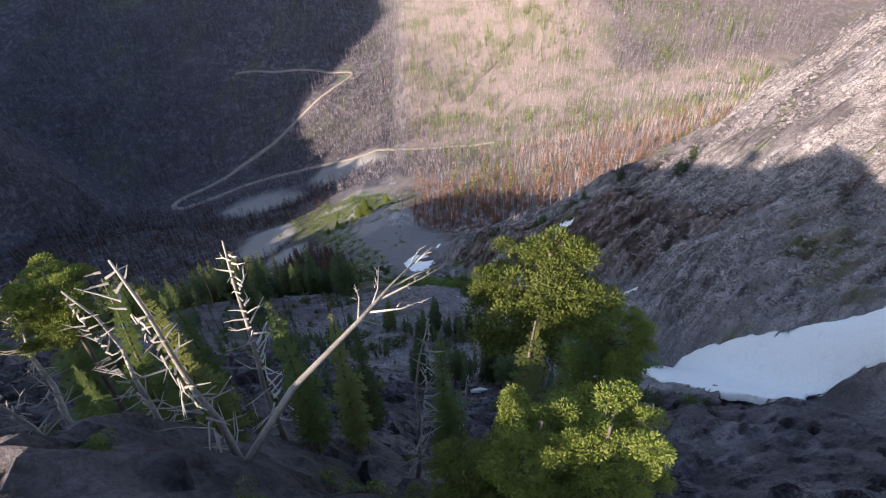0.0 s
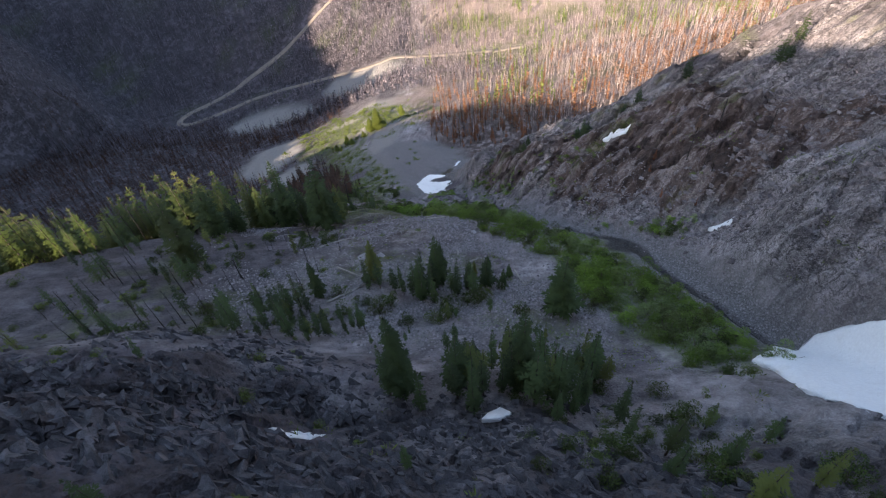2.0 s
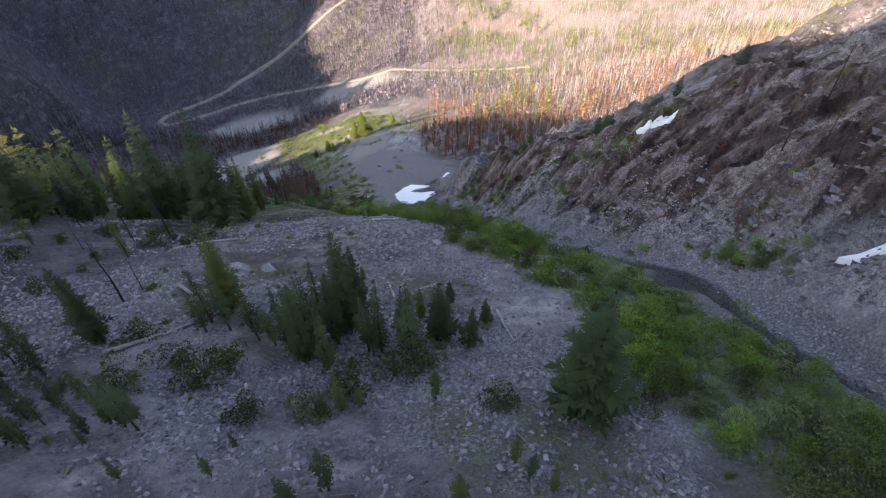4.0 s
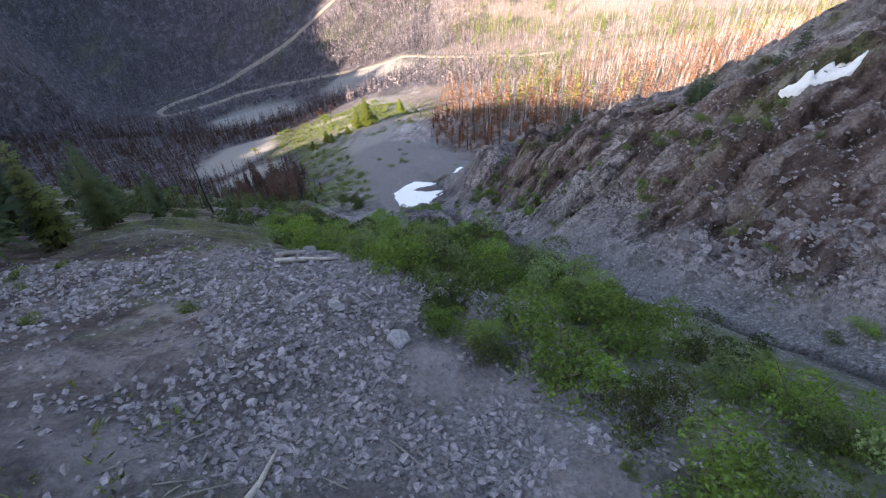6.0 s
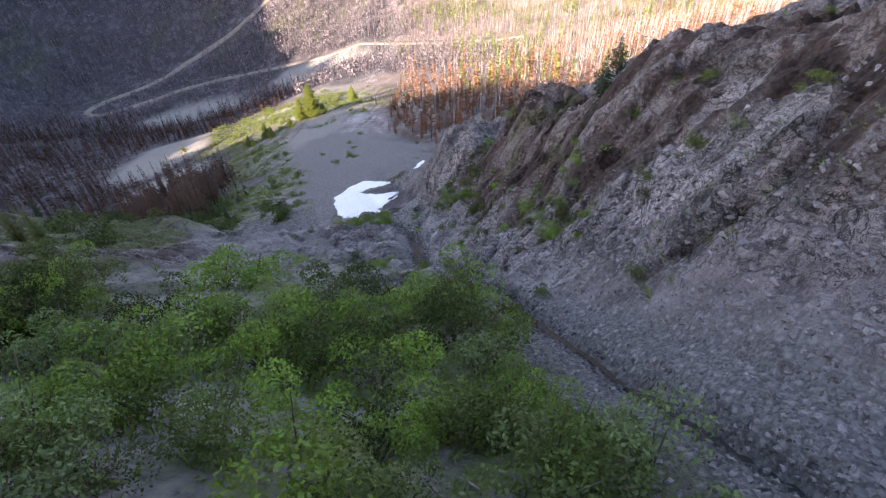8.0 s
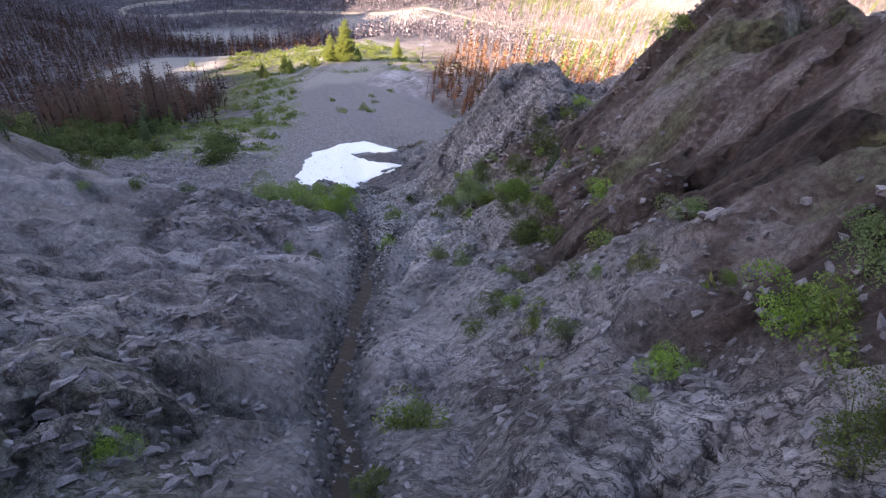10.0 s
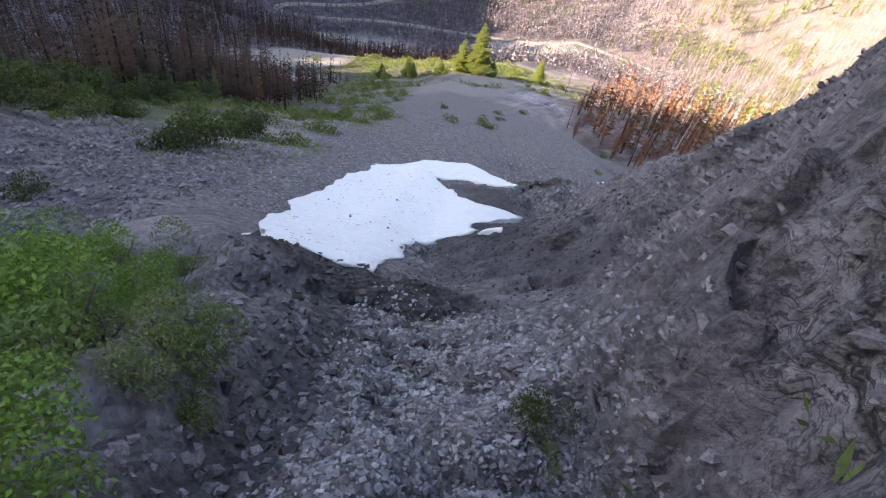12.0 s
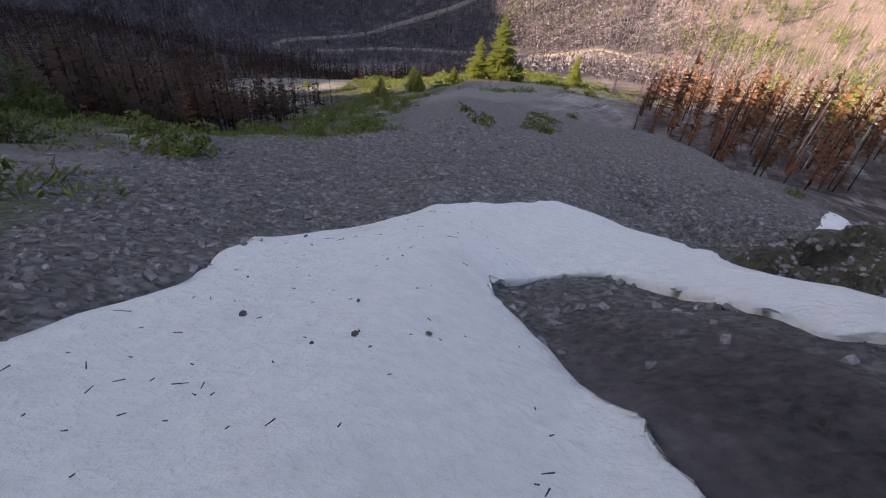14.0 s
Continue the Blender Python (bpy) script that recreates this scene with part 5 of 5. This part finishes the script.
for _ in range(12):
    fine_line[1:-1] = 0.25 * fine_line[:-2] + 0.5 * fine_line[1:-1] + 0.25 * fine_line[2:]
way = np.gradient(fine_line, axis=0)
way /= np.linalg.norm(way, axis=1, keepdims=True)
rows_ = []
slim = np.interp(np.arange(len(fine_line)), [0, 120, 150, 400], [1, 1, 0.5, 0.45])[:, None]
for k, drop in ((-4.6, -1.5), (-3.2, 0.35), (0, 0.5), (3.2, 0.35), (4.6, -1.5)):
    q = fine_line + np.stack([-way[:, 1], way[:, 0]], 1) * k * slim
    rows_.append(np.column_stack([q, np.maximum(at(q[:, 0], q[:, 1]), at(fine_line[:, 0], fine_line[:, 1]) - 0.2) + drop]))
rows_ = np.array(rows_)
m = len(fine_line)
idx = np.arange(5 * m).reshape(5, m)
tagged(new("road", mesh_of("road", rows_.reshape(-1, 3), np.stack([idx[:-1, :-1], idx[1:, :-1], idx[1:, 1:], idx[:-1, 1:]], -1).reshape(-1, 4), ROAD, True)),
       "pale dirt road with a hairpin bend in the valley", "road", kind="structure")

# ---- creek ----
cy_ = np.arange(74, 194, 0.8)
cx_ = axis(cy_) + 0.9 * grain(cy_, cy_ * 0, 7, 4) + 0.4 * grain(cy_, cy_ * 0, 2.2, 9)
cw = 0.28 + 0.16 * grain(cy_, cy_ * 0, 5, 6)
bed = np.concatenate([np.column_stack([cx_ + s * cw, cy_, at(cx_, cy_) + 0.1 + 0.06 * grain(cy_, cy_ * 0 + s, 1.5, 3)]) for s in (-1, 0, 1)])
n_ = len(cy_)
idx = np.arange(3 * n_).reshape(3, n_)
tagged(new("creek", mesh_of("creek", bed, np.stack([idx[:-1, :-1], idx[1:, :-1], idx[1:, 1:], idx[:-1, 1:]], -1).reshape(-1, 4), WATER, True)), "thin dark creek in the rocky gully", "water", kind="structure")


# ---- fallen logs and dead wood ----
def log(x0, y0, x1, y1, thick, seed, branches=3):
    r = rng(seed)
    a, b = np.array([x0, y0, at(x0, y0) + thick * 0.6]), np.array([x1, y1, at(x1, y1) + thick * 0.5])
    mid = (a + b) / 2
    mid[2] = max(mid[2], at(mid[0], mid[1]) + thick * 0.5)
    mid[:2] += r.normal(size=2) * 0.12
    pieces = [tube([a, a * 0.5 + mid * 0.5 + [0, 0, 0.03], mid, b * 0.5 + mid * 0.5, b], [thick, thick * 0.9, thick * 0.75, thick * 0.6, thick * 0.3], 8)]
    for _ in range(branches):
        p = a + (b - a) * (0.3 + 0.65 * r.rand())
        pieces.append(tube([p, p + unit(r.normal(size=3) + [0, 0, 0.7]) * (0.3 + 0.7 * r.rand())], [thick * 0.3, thick * 0.08], 4))
    v, f = joined(pieces)
    return tagged(new("fallen_log", mesh_of("fallen_log", v, f, GREYWOOD, True)), "fallen bleached grey log lying on scree", "log", "fallen logs")


LOGS = [(-21.4, 96.6, -14.3, 90.7), (-19.8, 84.3, -14.6, 90.8), (-0.8, 101.7, -0.9, 105), (-0.6, 96.2, -1.9, 100), (1, 99, 3.2, 102), (-1.4, 91.1, 0.4, 93.8), (9, 96, 10.3, 91.1),
        (11.9, 93.2, 9.6, 90), (-27, 105.6, -21.5, 111.3), (-7.7, 121.2, -3.6, 122.4), (-8.4, 122.9, -4.6, 124.2), (3.3, 124.4, 2.6, 128), (9, 125.7, 10.4, 127), (1.3, 157.6, 2.4, 159.8), (10.5, 166.5, 11.6, 167.6)]
for k, q in enumerate(LOGS):
    log(*q, 0.2 if k in (0, 1, 8, 9, 10) else 0.14, 300 + k)
drift = []
r_ = rng(321)
for _ in range(420):
    y = 60 + 108 * r_.rand()
    x = axis(y) - 3 - 40 * r_.rand()
    a = r_.rand() * 6.3
    long = 0.4 + 1.6 * r_.rand() ** 2
    p = np.array([x, y, float(at(x, y)) + 0.06])
    q = np.array([x + long * math.cos(a), y + long * math.sin(a), 0])
    q[2] = float(at(q[0], q[1])) + 0.05 + 0.25 * r_.rand()
    drift.append(tube([p, (p + q) / 2 + [0, 0, 0.05], q], [0.035, 0.03, 0.012], 4))
v, f = joined(drift)
tagged(new("dead_branches", mesh_of("dead_branches", v, f, GREYWOOD)), "bleached dead branches strewn over scree", "dead wood", kind="stuff")

# ---- boulders ----
BOULDERS = [(-17, 99.4, 2.6), (-17.2, 95.2, 1.6), (-14.6, 101.2, 1.8), (11.3, 110.4, 1.8), (-6.4, 123.7, 1.5), (-1.4, 114.4, 0.9), (-3.3, 114.6, 0.9), (2.2, 112.1, 1.2), (11.2, 112, 1.6),
            (3.9, 171.6, 1.0), (0.2, 162.6, 1.2), (-2, 180.5, 0.8)]
rocks = [stone_mesh("boulder", 401 + k, ROCK, 0.62, 3) for k in range(4)]
for k, (x, y, s) in enumerate(BOULDERS):
    ob = tagged(new("boulder", rocks[k % 4]), "weathered grey boulder half sunk in scree" if s < 2.2 else "large smooth grey rock outcrop beside the creek", "rock", "boulders")
    ob.matrix_basis = pose(x, y, float(at(x, y)) - 0.02 * s, 8 * math.sin(k), 8 * math.cos(k), 67 * k) @ Matrix.Scale(s, 4)

# ---- stones ----
def scree_zone(x, y):
    o = x - axis(y)
    talus = step(69, 79, y) * step(125, 117, y + 3 * rough(x, y, 14, 3, 31)) * step(-82, -66, o) * step(-17, -20, o) * step(-0.35, 0.35, rough(x, y, 8, 3, 81) + 0.15)
    bed_ = step(7, 3, np.abs(o) + 3.5 * step(146, 158, y)) * step(62, 74, y) * step(203, 199, y)
    wide_ = step(-2.5, -0.5, o) * step(9, 6, o) * step(180, 187, y) * step(204, 200, y) * 0.7
    fan_ = step(30, 16, o) * step(-20, -12, o) * step(208, 214, y) * step(300, 250, y) * 0.5
    silt_ = step(2, 4, o) * step(12, 9, o) * step(205, 208, y) * step(236, 230, y)
    wide_, fan_ = wide_ * (1 - silt_), fan_ * (1 - silt_)
    return np.clip(talus + bed_ + wide_ + fan_ + 0.12 * step(210, 190, y) * step(34, 10, o) * step(-50, -40, o) * step(150, 130, y), 0, 1)


def chips(count, seed):
    """Angular chips: blocks with eight uneven corners, some pinched to a wedge."""
    r = rng(seed)
    corner = np.array([(x, y, z) for z in (-0.5, 0.5) for y in (-0.5, 0.5) for x in (-0.5, 0.5)])
    out = []
    for _ in range(count):
        c = corner * (1 + 0.5 * (r.rand(8, 3) - 0.5)) * [1.2, 0.85, 0.5]
        c[4:, :2] *= 0.6 + 0.5 * r.rand(4, 1)
        out.append(c + 0.1 * r.normal(size=(8, 3)))
    return out


CHIP_FACES = np.array([(0, 2, 3, 1), (4, 5, 7, 6), (0, 1, 5, 4), (1, 3, 7, 5), (3, 2, 6, 7), (2, 0, 4, 6)])


def stone_field(name, label, count, seed, box, sizes, zone=scree_zone, material=STONE, strata=None, sunk=-0.1, long=1.0, category="stones"):
    """Chips strewn over the ground; with strata=(turn, tilt) they lie along the rock's layers."""
    shapes = chips(24, seed)
    spots = sow(count, seed, box, zone, sizes)
    r = rng(seed + 3)
    vs = []
    heights = at([s[0] for s in spots], [s[1] for s in spots])
    for (x, y, s), z in zip(spots, heights):
        a, b, c = r.rand() * 6.3, (r.rand() - 0.5) * 1.2, (r.rand() - 0.5) * 0.8
        if strata:
            a, b = strata[0] + 0.35 * r.normal(), strata[1] + 0.25 * r.normal()
        ca, sa, cb, sb, cc, sc = math.cos(a), math.sin(a), math.cos(b), math.sin(b), math.cos(c), math.sin(c)
        q = (shapes[r.randint(24)] * [long, 1, 1]) @ np.array([[cc, 0, -sc], [0, 1, 0], [sc, 0, cc]]) @ np.array([[1, 0, 0], [0, cb, -sb], [0, sb, cb]]) @ np.array([[ca, -sa, 0], [sa, ca, 0], [0, 0, 1]])
        vs.append(q * s + [x, y, z - sunk * s])
    n = len(vs)
    faces = (CHIP_FACES[None] + 8 * np.arange(n)[:, None, None]).reshape(-1, 4)
    return tagged(new(name, mesh_of(name, np.concatenate(vs), faces, material)), label, category, kind="stuff")


stone_field("talus", "angular grey talus stones on the slope", 32000, 601, (-62, 20, 68, 130), (0.06, 0.32))
stone_field("slope_stones", "angular grey stones scattered on the slope", 5000, 603, (-30, 40, 60, 160), (0.06, 0.34), lambda x, y: (lambda o: 0.35 * step(-58, -48, o) * step(3, 9, o + 3) + step(2, 5, o) * step(17, 9, o) * step(96, 106, y) * step(136, 128, y))(x - axis(y)))
stone_field("gully_stones", "angular grey stones in the gully bed", 8000, 611, (-26, 34, 134, 212), (0.04, 0.2), material=ROCK_CHIP)
stone_field("gravel", "pale grey gravel below the rock ribs", 15000, 615, (-16, 8, 178, 209), (0.03, 0.12), lambda x, y: (lambda o: step(0, 1.5, o) * step(8, 6, o) * step(183, 188, y) * step(206, 202, y))(x - axis(y)), PALE_STONE)
stone_field("fan_gravel", "coarse grey gravel on the fan below the snow", 16000, 621, (-40, 8, 204, 275), (0.05, 0.2))
scree_zone_bed = lambda x, y: step(1.5, 0.6, np.abs(x - axis(y) - 0.9 * grain(y, y * 0, 7, 4)) - 2.6 * step(198, 203, y)) * step(70, 80, y) * step(209, 204, y)
stone_field("creek_stones", "dark wet stones along the creek", 3600, 617, (-14, 44, 72, 208), (0.05, 0.24), scree_zone_bed, DARK_STONE)
near_stones = [stone_mesh("stone", 631 + k, STONE_ONE) for k in range(5)]
r_ = rng(641)
for x, y, s in sow(290, 643, (-16, 12, 176, 208), scree_zone, (0.12, 0.34)):
    ob = part("stone", near_stones[r_.randint(5)], ground_ob)
    ob.matrix_basis = pose(x, y, float(at(x, y)) + 0.08 * s, 40 * r_.rand() - 20, 40 * r_.rand() - 20, 360 * r_.rand()) @ Matrix.Scale(s, 4)




def flank_zone(x, y):
    o = x - axis(y)
    return step(3, 9, o) * step(135, 115, o) * step(60, 72, y) * step(156, 138, y - 40 * step(45, 70, o)) * step(-0.7, 0.3, rough(x, y, 10, 3, 97)) * (1 - np.exp(-((o - 30) / 17) ** 4 - ((y - 138) / 26) ** 4)) * (1 - step(205, 209, y) * step(9, 7, o))


def crag_zone(x, y):
    o = x - axis(y)
    return np.clip(step(62, 54, y) * step(20, 34, y) * step(-8, -18, o) + 1.2 * np.exp(-((x + 24) / 13) ** 2 - ((y - 56) / 13) ** 2), 0, 1) * step(-0.8, 0.2, rough(x, y, 8, 3, 93)) * step(3, 5, np.hypot(x + 13, y - 54))


def knob_zone(x, y):
    return step(-2.5, 0.5, x) * step(20, 14, x) * step(192, 198, y) * step(230, 220, y) * step(-0.8, 0.3, rough(x, y, 4, 3, 89))


def rib_zone(x, y):
    o = np.abs(x - axis(y))
    return step(148, 156, y) * step(205, 198, y) * step(1.5, 3, o) * step(14, 10, o) * step(-0.6, 0.4, rough(x, y, 5, 3, 87))


stone_field("rock_slabs", "broken grey rock slabs jutting from the slope", 12000, 651, (4, 140, 60, 200), (0.14, 0.9), flank_zone, ROCK_CHIP, (0.7, -0.65), 0.2, 1.6, "rock")
stone_field("dark_crags", "broken dark rock blocks on the steep slope", 9000, 653, (-62, 20, 20, 72), (0.15, 0.9), crag_zone, BLACK_STONE, (0.5, -0.3), 0.2, 1.4, "rock")
stone_field("knob_rock", "fractured grey rock on the knob", 9000, 655, (-3, 20, 192, 230), (0.05, 0.22), knob_zone, ROCK_CHIP, (0.8, -0.55), 0.2, 1.8, "rock")
stone_field("silt_stones", "small dark stones and rock on grey silt", 5000, 659, (-14, 8, 204, 240), (0.025, 0.12), lambda x, y: (lambda o: step(1.5, 3, o) * step(16, 12, o) * step(0.0, 0.5, rough(x, y, 4, 3, 85) + 0.25))(x - axis(y)), BLACK_STONE, None, 0.1)
stone_field("bank_talus", "dark blue-grey talus on the bank beside the snow", 5000, 667, (-44, -14, 188, 228), (0.07, 0.36), lambda x, y: (lambda o: step(-9, -12, o) * step(-30, -22, o) * step(189, 194, y) * step(228, 220, y))(x - axis(y)), ROCK_CHIP)
stone_field("rib_rock", "fractured grey rock of the ribs beside the creek", 8000, 657, (-20, 26, 148, 205), (0.05, 0.26), rib_zone, ROCK_CHIP, (-0.6, 0.35), 0.2, 1.7, "rock")


# ---- low green growth ----
def undergrowth(name, label, count, seed, box, test, sizes, blades=9, material=None):
    spots = np.array(sow(count, seed, box, test, sizes))
    r = rng(seed + 1)
    n = len(spots)
    c = np.column_stack([spots[:, :2], at(spots[:, 0], spots[:, 1]) - 0.03])
    bases, tips, sides, widths = [], [], [], []
    for _ in range(blades):
        a, up = r.rand(n) * 6.283, 0.35 + 0.8 * r.rand(n)
        d = unit(np.stack([np.cos(a), np.sin(a), up], 1))
        b = c + np.stack([np.cos(a) * 0.45, np.sin(a) * 0.45, 0 * a], 1) * spots[:, 2:3] * r.rand(n, 1)
        bases.append(b)
        tips.append(b + d * spots[:, 2:3] * (0.35 + 0.45 * r.rand(n, 1)))
        sides.append(unit(np.cross(d, r.normal(size=(n, 3)))))
        widths.append(spots[:, 2] * 0.07)
    v, f = kites(np.concatenate(bases), np.concatenate(tips), np.concatenate(sides), np.concatenate(widths))
    tagged(new(name, mesh_of(name, v, f, material or HERB)), label, "plants", kind="stuff")


sprout = lambda x, y: (lambda o: np.clip(band(x, y) + fan_green(x, y) + step(1.05, 0.5, np.hypot((x + 84) / 54, (y - 392) / 56) + 0.4 * rough(x, y, 9, 2, 35))
                                         + step(0.35, 0.7, rough(x, y, 7, 3, 33)) * (0.5 * step(2, 8, o) * step(50, 36, o) * step(206, 196, y) + 0.35 * step(-4, -10, o) * step(-70, -58, o) * step(206, 190, y)) * step(36, 42, y), 0, 1))(x - axis(y))
undergrowth("undergrowth", "low green herbs and brush between the rocks", 8000, 661, (-100, 60, 38, 345), sprout, (0.25, 1.0))
undergrowth("fan_herbs", "sunlit green herbs on the lower gravel fan", 3500, 665, (-145, -20, 322, 455), sprout, (0.5, 1.6))


# ---- grit on the snow ----
def on_snow(x, y):
    return float(lie(x, y)) + 0.44


for k in range(34):
    y = 209 + 26 * r_.rand()
    x = float(np.interp(y, [206, 214, 224, 236], [-12, -15, -17.5, -22.5])) + (r_.rand() - 0.5) * 6
    ob = tagged(new("stone", near_stones[k % 5]), "small dark stone lying on the snow", "stone", "stones on the snow")
    s = 0.05 + 0.15 * r_.rand() ** 3
    ob.matrix_basis = pose(x, y, on_snow(x, y) + 0.05, 20, 10, 70 * k) @ Matrix.Scale(s, 4)
litter = []
for k in range(300):
    y = 207 + 30 * r_.rand()
    x = float(np.interp(y, [206, 214, 224, 236], [-12, -15, -17.5, -22.5])) + (r_.rand() - 0.5) * 8
    a, long = r_.rand() * 6.3, 0.05 + 0.2 * r_.rand() ** 3
    p = np.array([x, y, on_snow(x, y) + 0.06])
    q = np.array([x + long * math.cos(a), y + long * math.sin(a), on_snow(x + long * math.cos(a), y + long * math.sin(a)) + 0.07])
    litter.append(tube([p, q], [0.01, 0.006], 4))
v, f = joined(litter)
tagged(new("twigs", mesh_of("twigs", v, f, CHAR)), "dark twigs and needles scattered on the snow", "twigs", kind="stuff")

stump = stone_mesh("burnt_stump", 811, CHAR, 1.3, 1)
ob = tagged(new("burnt_stump", stump), "small charred black stump on gravel", "stump")
ob.matrix_basis = pose(1.6, 196.6, float(at(1.6, 196.6)) + 0.1, 10, 20, 30) @ Matrix.Scale(0.5, 4)
